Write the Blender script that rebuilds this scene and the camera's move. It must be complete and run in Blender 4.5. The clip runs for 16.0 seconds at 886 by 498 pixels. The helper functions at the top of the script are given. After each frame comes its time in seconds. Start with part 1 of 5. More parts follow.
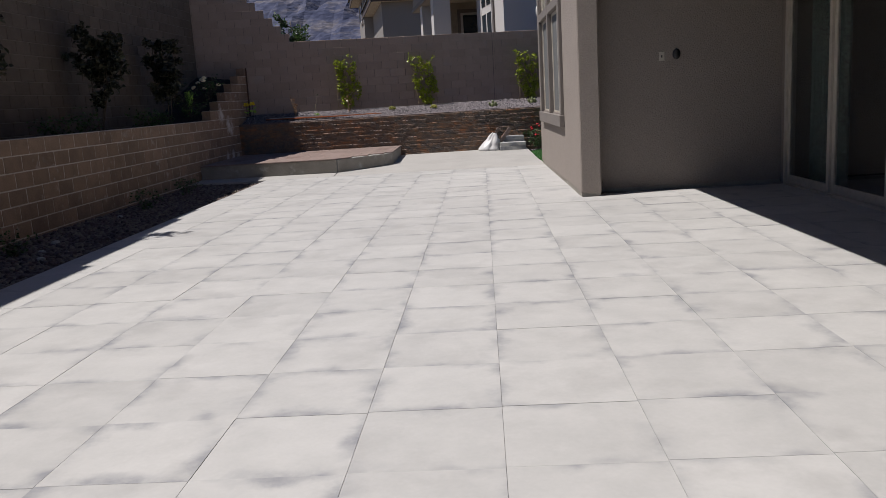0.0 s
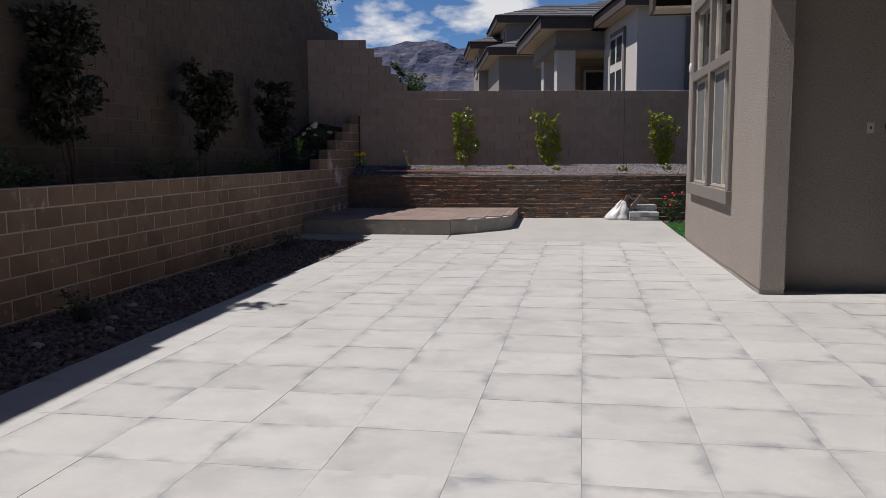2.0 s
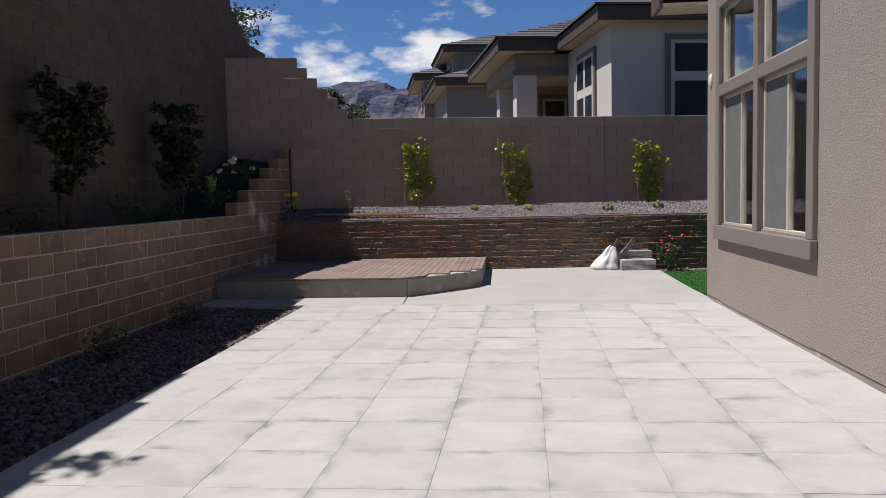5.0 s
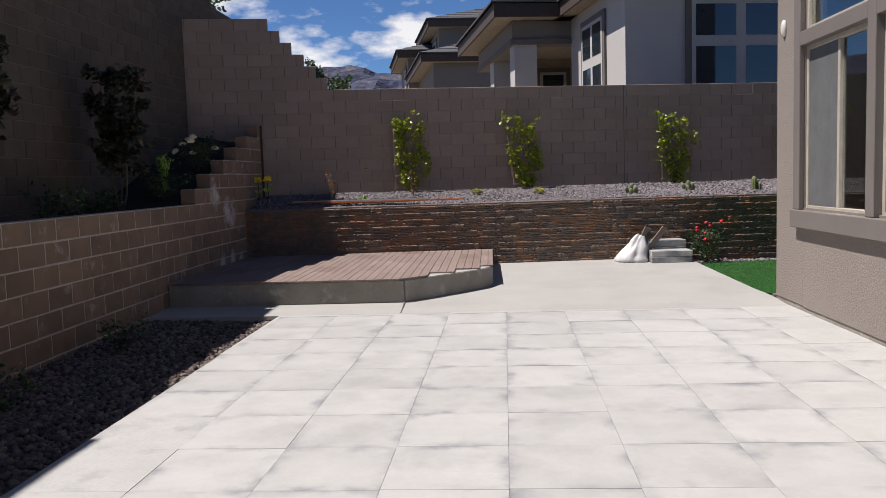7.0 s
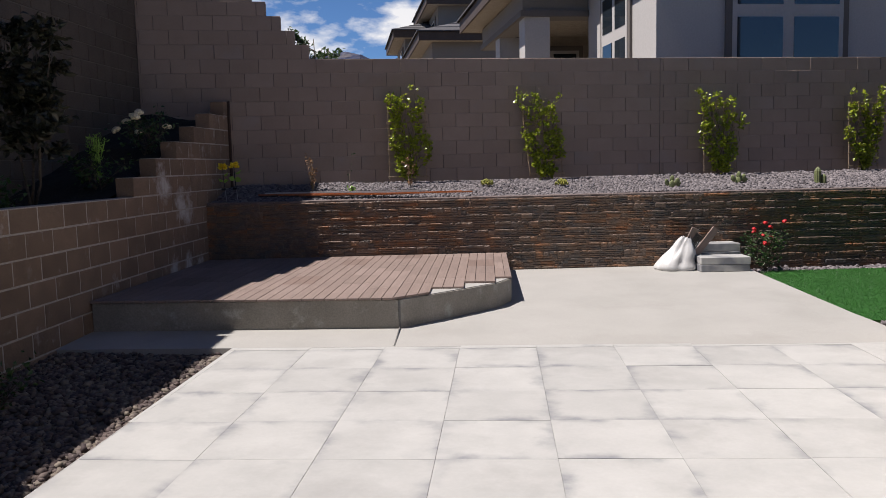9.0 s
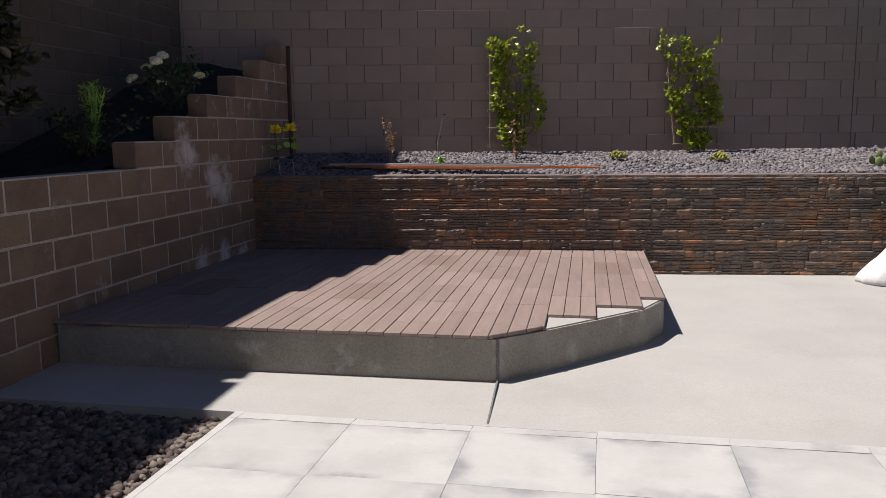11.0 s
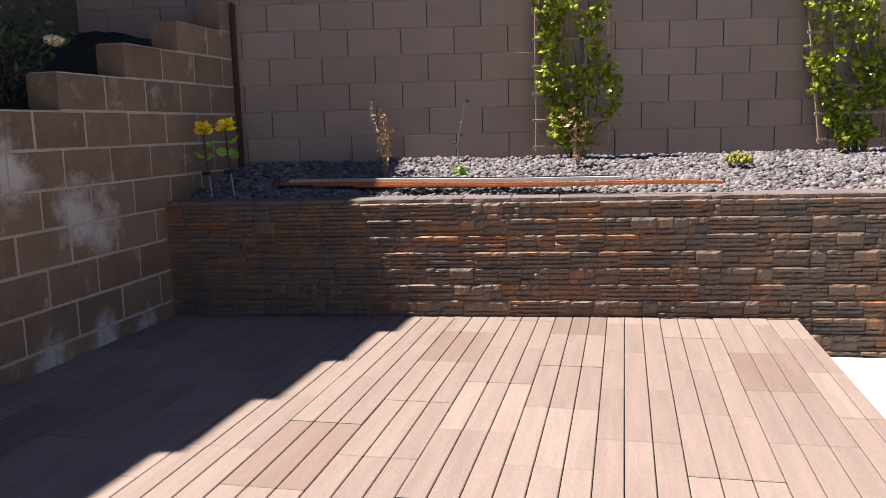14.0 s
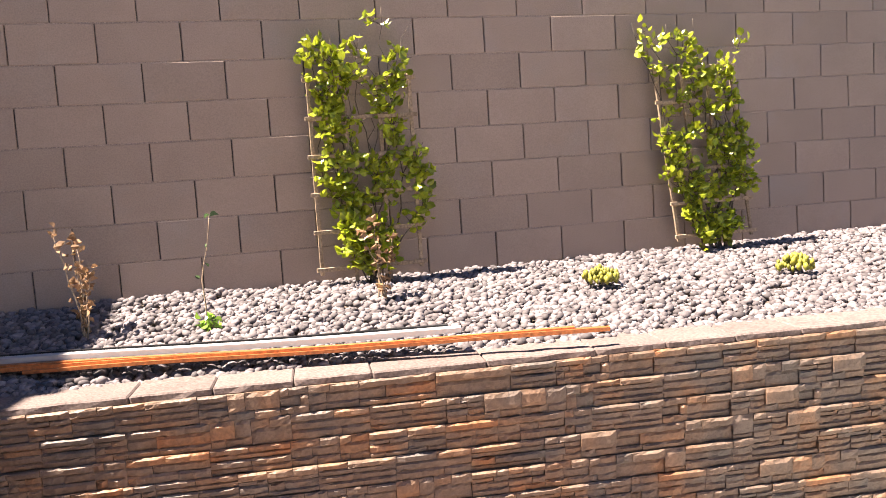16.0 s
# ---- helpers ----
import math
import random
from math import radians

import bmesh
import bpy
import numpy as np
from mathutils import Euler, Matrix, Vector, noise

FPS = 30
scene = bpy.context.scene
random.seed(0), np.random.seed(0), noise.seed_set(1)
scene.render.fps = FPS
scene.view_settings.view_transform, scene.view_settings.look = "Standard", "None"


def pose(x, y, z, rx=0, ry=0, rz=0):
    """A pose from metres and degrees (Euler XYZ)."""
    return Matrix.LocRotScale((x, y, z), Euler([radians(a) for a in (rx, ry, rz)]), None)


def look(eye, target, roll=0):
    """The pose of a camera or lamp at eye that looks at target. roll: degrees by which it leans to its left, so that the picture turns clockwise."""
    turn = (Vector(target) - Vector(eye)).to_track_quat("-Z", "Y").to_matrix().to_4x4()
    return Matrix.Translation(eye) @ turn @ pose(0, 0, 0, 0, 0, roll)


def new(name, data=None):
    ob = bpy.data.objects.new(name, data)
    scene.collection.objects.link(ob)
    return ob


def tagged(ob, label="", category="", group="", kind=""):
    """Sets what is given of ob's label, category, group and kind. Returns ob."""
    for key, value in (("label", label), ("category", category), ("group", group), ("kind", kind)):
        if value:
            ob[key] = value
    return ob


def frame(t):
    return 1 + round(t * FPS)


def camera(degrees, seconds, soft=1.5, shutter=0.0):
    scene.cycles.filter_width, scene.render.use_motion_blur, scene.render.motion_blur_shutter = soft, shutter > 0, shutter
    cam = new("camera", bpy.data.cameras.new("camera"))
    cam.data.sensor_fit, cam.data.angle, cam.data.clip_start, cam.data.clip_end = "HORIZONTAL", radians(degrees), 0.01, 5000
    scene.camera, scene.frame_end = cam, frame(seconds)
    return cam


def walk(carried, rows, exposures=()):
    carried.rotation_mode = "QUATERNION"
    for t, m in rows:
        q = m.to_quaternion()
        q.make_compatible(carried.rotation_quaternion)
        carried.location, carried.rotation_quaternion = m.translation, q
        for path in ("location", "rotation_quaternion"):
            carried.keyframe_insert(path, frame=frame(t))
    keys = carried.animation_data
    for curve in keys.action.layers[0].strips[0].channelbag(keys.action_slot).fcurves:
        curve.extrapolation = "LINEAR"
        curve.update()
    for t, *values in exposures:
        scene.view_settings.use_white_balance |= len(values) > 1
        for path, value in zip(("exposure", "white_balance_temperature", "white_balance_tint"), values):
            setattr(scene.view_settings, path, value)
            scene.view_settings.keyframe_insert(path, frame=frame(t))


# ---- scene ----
cam = camera(57.4, 16.0, soft=0.6)
PATH = [
    (0, (-0.344, 3.796, 1.407), (-0.422, 5.76, 1.04), -3.5),
    (0.5, (-0.502, 4.16, 1.476), (-0.649, 6.12, 1.107), -1.2),
    (1, (-0.669, 4.565, 1.476), (-0.911, 6.529, 1.188), 0.5),
    (1.5, (-0.828, 4.995, 1.536), (-1.033, 6.968, 1.28), -0.2),
    (2, (-0.919, 5.555, 1.506), (-1.223, 7.518, 1.275), -0.3),
    (2.5, (-1.138, 5.943, 1.519), (-1.48, 7.9, 1.293), -1.2),
    (3, (-1.231, 6.484, 1.536), (-1.514, 8.449, 1.295), -1.4),
    (3.5, (-1.33, 7.019, 1.542), (-1.576, 8.991, 1.313), -1.5),
    (3.7, (-1.377, 7.279, 1.56), (-1.587, 9.256, 1.343), -1.6),
    (5.8, (-1.745, 9.667, 1.494), (-1.907, 11.657, 1.375), -1.1),
    (6, (-1.802, 9.866, 1.489), (-1.968, 11.855, 1.365), -1.2),
    (6.5, (-1.919, 10.46, 1.459), (-2.046, 12.452, 1.325), -1.6),
    (7, (-2.036, 11.019, 1.48), (-2.157, 13.008, 1.303), -1.8),
    (7.5, (-2.101, 11.613, 1.486), (-2.184, 13.603, 1.306), -1.8),
    (8, (-2.141, 12.165, 1.494), (-2.229, 14.157, 1.333), -1.2),
    (8.5, (-2.217, 12.716, 1.492), (-2.313, 14.706, 1.31), -1.2),
    (9, (-2.279, 13.265, 1.478), (-2.388, 15.252, 1.272), -1.3),
    (9.5, (-2.402, 13.791, 1.491), (-2.585, 15.771, 1.275), -1.6),
    (9.7, (-2.445, 14.082, 1.465), (-2.657, 16.059, 1.254), -1.5),
    (11.8, (-2.651, 16.738, 1.472), (-3.042, 18.667, 1.115), -0.4),
    (12, (-2.681, 16.917, 1.478), (-3.078, 18.842, 1.11), -0.5),
    (12.5, (-2.751, 17.399, 1.503), (-3.181, 19.323, 1.162), -0.8),
    (13, (-2.832, 17.88, 1.485), (-3.276, 19.806, 1.174), -0.9),
    (13.5, (-2.92, 18.405, 1.476), (-3.313, 20.333, 1.117), -1.1),
    (14, (-3.035, 18.949, 1.482), (-3.471, 20.878, 1.187), -1.5),
    (14.5, (-3.056, 19.414, 1.532), (-3.388, 21.379, 1.365), -1.7),
    (15, (-3.117, 19.954, 1.542), (-3.335, 21.941, 1.475), -1.8),
    (15.5, (-3.209, 20.417, 1.548), (-3.413, 22.404, 1.449), -2.2),
    (16, (-3.3, 20.847, 1.787), (-3.179, 22.835, 1.601), -3.8),
]
EXPOSURES = [(0, 0.11, 6720, 12), (1, 0.05, 6720, 12), (3.5, 0.19, 6750, 12), (7, 0.37, 6800, 13), (9, 0.38, 6850, 13), (12.5, 0.72, 6950, 13), (13.5, 1.20, 7050, 12.5), (14, 1.33, 7150, 10.5), (14.5, 1.61, 7600, 14.5), (15, 2.04, 8100, 17), (16, 2.30, 8250, 17)]
walk(cam, [(t, look(eye, target, roll)) for t, eye, target, roll in PATH], EXPOSURES)

# ---- sky and sun ----
SUN_WAY = Vector((0.50, 0.098, -1.0)).normalized()
sun = new("sun", bpy.data.lights.new("sun", "SUN"))
sun.data.energy, sun.data.angle, sun.data.color = 4.9, radians(0.53), (1.0, 0.98, 0.965)
sun.rotation_mode = "QUATERNION"
sun.rotation_quaternion = SUN_WAY.to_track_quat("-Z", "Y")
sun.location = (-8, 10, 20)

world = bpy.data.worlds.new("world")
scene.world = world
world.use_nodes = True
wn, wl = world.node_tree.nodes, world.node_tree.links
wn.clear()
sky = wn.new("ShaderNodeTexSky")
sky.sky_type, sky.sun_disc = "NISHITA", False
sky.sun_elevation = math.asin(-SUN_WAY.z)
sky.sun_rotation = math.atan2(-SUN_WAY.x, -SUN_WAY.y)
sky.altitude, sky.air_density, sky.dust_density, sky.ozone_density = 1000, 1.15, 0.0, 4.0
tex = wn.new("ShaderNodeTexCoord")
mapn = wn.new("ShaderNodeMapping")
mapn.inputs["Scale"].default_value = (6.5, 6.5, 15.0)
mapn.inputs["Location"].default_value = (0.35, 0.0, 0.15)
cn = wn.new("ShaderNodeTexNoise")
cn.inputs["Scale"].default_value, cn.inputs["Detail"].default_value, cn.inputs["Roughness"].default_value = 1.0, 9.0, 0.55
ramp = wn.new("ShaderNodeValToRGB")
ramp.color_ramp.elements[0].position, ramp.color_ramp.elements[1].position = 0.545, 0.65
sep = wn.new("ShaderNodeSeparateXYZ")
low = wn.new("ShaderNodeMapRange")
low.inputs[1].default_value, low.inputs[2].default_value, low.inputs[3].default_value, low.inputs[4].default_value = 0.14, 0.40, 1.0, 0.6
mul = wn.new("ShaderNodeMath")
mul.operation = "MULTIPLY"
mixc = wn.new("ShaderNodeMixRGB")
mixc.inputs[2].default_value = (14.0, 14.4, 15.0, 1)
bg = wn.new("ShaderNodeBackground")
bg.inputs["Strength"].default_value = 0.05
wo = wn.new("ShaderNodeOutputWorld")
wl.new(tex.outputs["Generated"], mapn.inputs["Vector"])
wl.new(mapn.outputs["Vector"], cn.inputs["Vector"])
# a bank of cumulus over the mountains
dot = wn.new("ShaderNodeVectorMath")
dot.operation = "DISTANCE"
dot.inputs[1].default_value = Vector((-0.235, 0.97, 0.160)).normalized()
bank = wn.new("ShaderNodeMapRange")
bank.inputs[1].default_value, bank.inputs[2].default_value, bank.inputs[3].default_value, bank.inputs[4].default_value = 0.05, 0.50, 0.105, -0.36
plus = wn.new("ShaderNodeMath")
wl.new(tex.outputs["Generated"], dot.inputs[0])
wl.new(dot.outputs["Value"], bank.inputs[0])
wl.new(cn.outputs["Fac"], plus.inputs[0])
wl.new(bank.outputs[0], plus.inputs[1])
wl.new(plus.outputs[0], ramp.inputs["Fac"])
# the clear air of a high desert: the deep blue reaches low
lift = wn.new("ShaderNodeVectorMath")
lift.operation = "ADD"
lift.inputs[1].default_value = (0.0, 0.0, 0.02)
nrm = wn.new("ShaderNodeVectorMath")
nrm.operation = "NORMALIZE"
wl.new(tex.outputs["Generated"], lift.inputs[0])
wl.new(lift.outputs[0], nrm.inputs[0])
wl.new(nrm.outputs[0], sky.inputs["Vector"])
wl.new(tex.outputs["Generated"], sep.inputs["Vector"])
wl.new(sep.outputs["Z"], low.inputs[0])
wl.new(ramp.outputs["Color"], mul.inputs[0])
wl.new(low.outputs[0], mul.inputs[1])
wl.new(mul.outputs[0], mixc.inputs[0])
azure = wn.new("ShaderNodeMixRGB")
azure.blend_type, azure.inputs[0].default_value, azure.inputs[2].default_value = "MULTIPLY", 1.0, (0.74, 1.09, 1.58, 1)
wl.new(sky.outputs["Color"], azure.inputs[1])
# brighter towards the horizon, deep towards the zenith
deep = wn.new("ShaderNodeMapRange")
deep.inputs[1].default_value, deep.inputs[2].default_value, deep.inputs[3].default_value, deep.inputs[4].default_value = 0.10, 0.62, 1.0, 0.48
fall = wn.new("ShaderNodeMixRGB")
fall.blend_type, fall.inputs[0].default_value = "MULTIPLY", 1.0
wl.new(sep.outputs["Z"], deep.inputs[0])
wl.new(azure.outputs[0], fall.inputs[1])
wl.new(deep.outputs[0], fall.inputs[2])
wl.new(fall.outputs[0], mixc.inputs[1])
wl.new(mixc.outputs[0], bg.inputs["Color"])
wl.new(bg.outputs[0], wo.inputs["Surface"])


# ---- materials ----
def material(name, base, second=None, rough=0.8, scale=6.0, fine=60.0, bump=0.25, depth=0.004, vary=0.12, metal=0.0, third=None,
             third_at=(0.55, 0.7), third_scale=1.3, spec=0.5, fine_mix=0.35, stretch=(1, 1, 1), hue=0.0, island=False):
    """A grained, blotched surface: base and second colour mixed by a coarse noise, a fine grain, an optional stain colour, and bump."""
    m = bpy.data.materials.new(name)
    m.use_nodes = True
    n, l = m.node_tree.nodes, m.node_tree.links
    b = n["Principled BSDF"]
    b.inputs["Roughness"].default_value, b.inputs["Metallic"].default_value = rough, metal
    b.inputs["Specular IOR Level"].default_value = spec
    second = second or tuple(c * 0.78 for c in base)
    co = n.new("ShaderNodeTexCoord")
    mp = n.new("ShaderNodeMapping")
    mp.inputs["Scale"].default_value = stretch
    l.new(co.outputs["Object"], mp.inputs["Vector"])
    info = n.new("ShaderNodeNewGeometry" if island else "ShaderNodeObjectInfo")
    rnd = info.outputs["Random Per Island" if island else "Random"]
    # each piece gets its own cut of the grain
    off = n.new("ShaderNodeVectorMath")
    off.operation = "MULTIPLY_ADD"
    comb = n.new("ShaderNodeCombineXYZ")
    for k in range(3):
        l.new(rnd, comb.inputs[k])
    off.inputs[1].default_value = (37.0, 53.0, 71.0)
    l.new(comb.outputs[0], off.inputs[0])
    l.new(mp.outputs[0], off.inputs[2])
    a = n.new("ShaderNodeTexNoise")
    a.inputs["Scale"].default_value, a.inputs["Detail"].default_value, a.inputs["Roughness"].default_value = scale, 6, 0.6
    f = n.new("ShaderNodeTexNoise")
    f.inputs["Scale"].default_value, f.inputs["Detail"].default_value = fine, 3
    l.new(off.outputs[0], a.inputs["Vector"])
    l.new(off.outputs[0], f.inputs["Vector"])
    r1 = n.new("ShaderNodeValToRGB")
    r1.color_ramp.elements[0].position, r1.color_ramp.elements[1].position = 0.32, 0.68
    r1.color_ramp.elements[0].color, r1.color_ramp.elements[1].color = (*second, 1), (*base, 1)
    l.new(a.outputs["Fac"], r1.inputs["Fac"])
    out = r1.outputs["Color"]
    if third:
        s = n.new("ShaderNodeTexNoise")
        s.inputs["Scale"].default_value, s.inputs["Detail"].default_value, s.inputs["Roughness"].default_value = third_scale, 7, 0.62
        l.new(off.outputs[0], s.inputs["Vector"])
        r3 = n.new("ShaderNodeValToRGB")
        r3.color_ramp.elements[0].position, r3.color_ramp.elements[1].position = third_at
        l.new(s.outputs["Fac"], r3.inputs["Fac"])
        mx = n.new("ShaderNodeMixRGB")
        mx.inputs[2].default_value = (*third, 1)
        l.new(r3.outputs["Color"], mx.inputs[0])
        l.new(out, mx.inputs[1])
        out = mx.outputs[0]
    g = n.new("ShaderNodeMapRange")
    g.inputs[1].default_value, g.inputs[2].default_value, g.inputs[3].default_value, g.inputs[4].default_value = 0.3, 0.7, 1 - fine_mix, 1 + fine_mix
    l.new(f.outputs["Fac"], g.inputs[0])
    v = n.new("ShaderNodeMapRange")
    v.inputs[3].default_value, v.inputs[4].default_value = 1 - vary, 1 + vary
    l.new(rnd, v.inputs[0])
    mm = n.new("ShaderNodeMath")
    mm.operation = "MULTIPLY"
    l.new(g.outputs[0], mm.inputs[0])
    l.new(v.outputs[0], mm.inputs[1])
    hs = n.new("ShaderNodeHueSaturation")
    l.new(mm.outputs[0], hs.inputs["Value"])
    if hue:
        h = n.new("ShaderNodeMapRange")
        h.inputs[3].default_value, h.inputs[4].default_value = 0.5 - hue, 0.5 + hue
        l.new(rnd, h.inputs[0])
        l.new(h.outputs[0], hs.inputs["Hue"])
    l.new(out, hs.inputs["Color"])
    l.new(hs.outputs[0], b.inputs["Base Color"])
    bp = n.new("ShaderNodeBump")
    bp.inputs["Strength"].default_value, bp.inputs["Distance"].default_value = bump, depth
    ad = n.new("ShaderNodeMath")
    l.new(f.outputs["Fac"], ad.inputs[0])
    l.new(a.outputs["Fac"], ad.inputs[1])
    l.new(ad.outputs[0], bp.inputs["Height"])
    l.new(bp.outputs[0], b.inputs["Normal"])
    return m


def leaf_material(name, base, second, rough=0.35):
    m = material(name, base, second, rough=rough, scale=9, fine=80, bump=0.1, vary=0.0, fine_mix=0.15, island=True)
    n, l = m.node_tree.nodes, m.node_tree.links
    v = [x for x in n if x.type == "MAP_RANGE"][1]
    v.inputs[3].default_value, v.inputs[4].default_value = 0.55, 1.45
    b = n["Principled BSDF"]
    tr = n.new("ShaderNodeBsdfTranslucent")
    src = b.inputs["Base Color"].links[0].from_socket
    l.new(src, tr.inputs["Color"])
    mx = n.new("ShaderNodeMixShader")
    mx.inputs[0].default_value = 0.22
    l.new(b.outputs[0], mx.inputs[1])
    l.new(tr.outputs[0], mx.inputs[2])
    l.new(mx.outputs[0], n["Material Output"].inputs["Surface"])
    return m


def glass_material(name, tint=(0.75, 0.82, 0.82)):
    m = bpy.data.materials.new(name)
    m.use_nodes = True
    b = m.node_tree.nodes["Principled BSDF"]
    b.inputs["Base Color"].default_value = (*tint, 1)
    b.inputs["Roughness"].default_value, b.inputs["Transmission Weight"].default_value, b.inputs["IOR"].default_value = 0.0, 1.0, 1.5
    return m


PAVER = material("porcelain_paver", (0.449, 0.441, 0.426), (0.396, 0.391, 0.378), rough=0.55, scale=3.5, fine=45, bump=0.04, depth=0.002, vary=0.045,
                 third=(0.33, 0.323, 0.312), third_at=(0.50, 0.80), third_scale=1.9, fine_mix=0.02)
CONCRETE = material("smooth_concrete", (0.37, 0.356, 0.337), (0.33, 0.32, 0.3), rough=0.85, scale=1.4, fine=90, bump=0.12, depth=0.002, vary=0.0,
                    third=(0.297, 0.284, 0.264), third_at=(0.55, 0.8), third_scale=0.9, fine_mix=0.07)
PLINTH = material("raw_concrete", (0.295, 0.270, 0.236), (0.222, 0.204, 0.176), rough=0.9, scale=3, fine=70, bump=0.3, depth=0.004, vary=0.0,
                  third=(0.36, 0.344, 0.308), third_at=(0.60, 0.70), third_scale=4.0, fine_mix=0.15)
def edge_clouds(m, pitch, dark):
    """Soft grey clouding that gathers along the rims of each paver, uneven from piece to piece."""
    n, l = m.node_tree.nodes, m.node_tree.links
    b = n["Principled BSDF"]
    src = b.inputs["Base Color"].links[0].from_socket
    co = [x for x in n if x.type == "TEX_COORD"][0]
    off = [x for x in n if x.type == "VECT_MATH"][0]
    se = n.new("ShaderNodeSeparateXYZ")
    l.new(co.outputs["Object"], se.inputs[0])
    rims = []
    for k in range(2):
        a = n.new("ShaderNodeMath")
        a.operation, a.inputs[1].default_value, a.inputs[2].default_value = "MULTIPLY_ADD", 2 / pitch, -1.0
        l.new(se.outputs[k], a.inputs[0])
        c = n.new("ShaderNodeMath")
        c.operation = "ABSOLUTE"
        l.new(a.outputs[0], c.inputs[0])
        rims.append(c.outputs[0])
    far = n.new("ShaderNodeMath")
    far.operation = "MAXIMUM"
    l.new(rims[0], far.inputs[0])
    l.new(rims[1], far.inputs[1])
    wob = n.new("ShaderNodeTexNoise")
    wob.inputs["Scale"].default_value, wob.inputs["Detail"].default_value, wob.inputs["Roughness"].default_value = 4.2, 6, 0.62
    l.new(off.outputs[0], wob.inputs["Vector"])
    ad = n.new("ShaderNodeMath")
    ad.operation, ad.inputs[1].default_value = "MULTIPLY_ADD", 1.15
    l.new(wob.outputs["Fac"], ad.inputs[0])
    l.new(far.outputs[0], ad.inputs[2])
    band = n.new("ShaderNodeMapRange")
    band.interpolation_type = "SMOOTHSTEP"
    band.inputs[1].default_value, band.inputs[2].default_value = 1.26, 1.84
    l.new(ad.outputs[0], band.inputs[0])
    big = n.new("ShaderNodeTexNoise")
    big.inputs["Scale"].default_value, big.inputs["Detail"].default_value = 2.4, 3
    l.new(off.outputs[0], big.inputs["Vector"])
    gate = n.new("ShaderNodeMapRange")
    gate.inputs[1].default_value, gate.inputs[2].default_value, gate.inputs[4].default_value = 0.44, 0.60, 0.96
    l.new(big.outputs["Fac"], gate.inputs[0])
    mu = n.new("ShaderNodeMath")
    mu.operation = "MULTIPLY"
    l.new(band.outputs[0], mu.inputs[0])
    l.new(gate.outputs[0], mu.inputs[1])
    mx = n.new("ShaderNodeMixRGB")
    mx.inputs[2].default_value = (*dark, 1)
    l.new(mu.outputs[0], mx.inputs[0])
    l.new(src, mx.inputs[1])
    l.new(mx.outputs[0], b.inputs["Base Color"])


edge_clouds(PAVER, 0.619, (0.19, 0.195, 0.212))
GROUT = material("grey_grout", (0.336, 0.328, 0.316), rough=0.95, vary=0.0)
BASE = material("mortar_bed", (0.16, 0.155, 0.15), rough=0.95, vary=0.0)
BLOCK_TAN = material("tan_block", (0.25, 0.168, 0.115), (0.185, 0.124, 0.085), rough=0.92, scale=4, fine=120, bump=0.5, depth=0.003, vary=0.16,
                     third=(0.30, 0.27, 0.24), third_at=(0.62, 0.8), third_scale=2.2, fine_mix=0.22)
BLOCK_GREY = material("taupe_block", (0.345, 0.265, 0.22), (0.307, 0.235, 0.195), rough=0.92, scale=3, fine=140, bump=0.5, depth=0.003, vary=0.07,
                      third=(0.313, 0.269, 0.246), third_at=(0.55, 0.8), third_scale=1.2, fine_mix=0.10)
BLOCK_TAN_REST = material("tan_block_rest", (0.25, 0.168, 0.115), (0.185, 0.124, 0.085), rough=0.92, scale=4, fine=120, bump=0.5, depth=0.003, vary=0.16,
                          third=(0.30, 0.27, 0.24), third_at=(0.62, 0.8), third_scale=2.2, fine_mix=0.22, island=True)
BLOCK_GREY_REST = material("taupe_block_rest", (0.345, 0.265, 0.22), (0.307, 0.235, 0.195), rough=0.92, scale=3, fine=140, bump=0.5, depth=0.003, vary=0.07,
                           third=(0.313, 0.269, 0.246), third_at=(0.55, 0.8), third_scale=1.2, fine_mix=0.10, island=True)
# tan block darkened for the tall wall: its deep shade is in the colour
BLOCK_SHADED = material("shade_darkened_block", (0.115, 0.088, 0.068), (0.09, 0.069, 0.054), rough=0.92, scale=4, fine=120, bump=0.5, depth=0.003, vary=0.12,
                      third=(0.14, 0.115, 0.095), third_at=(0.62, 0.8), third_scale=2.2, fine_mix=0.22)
BLOCK_SHADED_REST = material("shade_darkened_block_rest", (0.115, 0.088, 0.068), (0.09, 0.069, 0.054), rough=0.92, scale=4, fine=120, bump=0.5, depth=0.003, vary=0.12,
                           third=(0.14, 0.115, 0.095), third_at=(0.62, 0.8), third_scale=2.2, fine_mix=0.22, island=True)
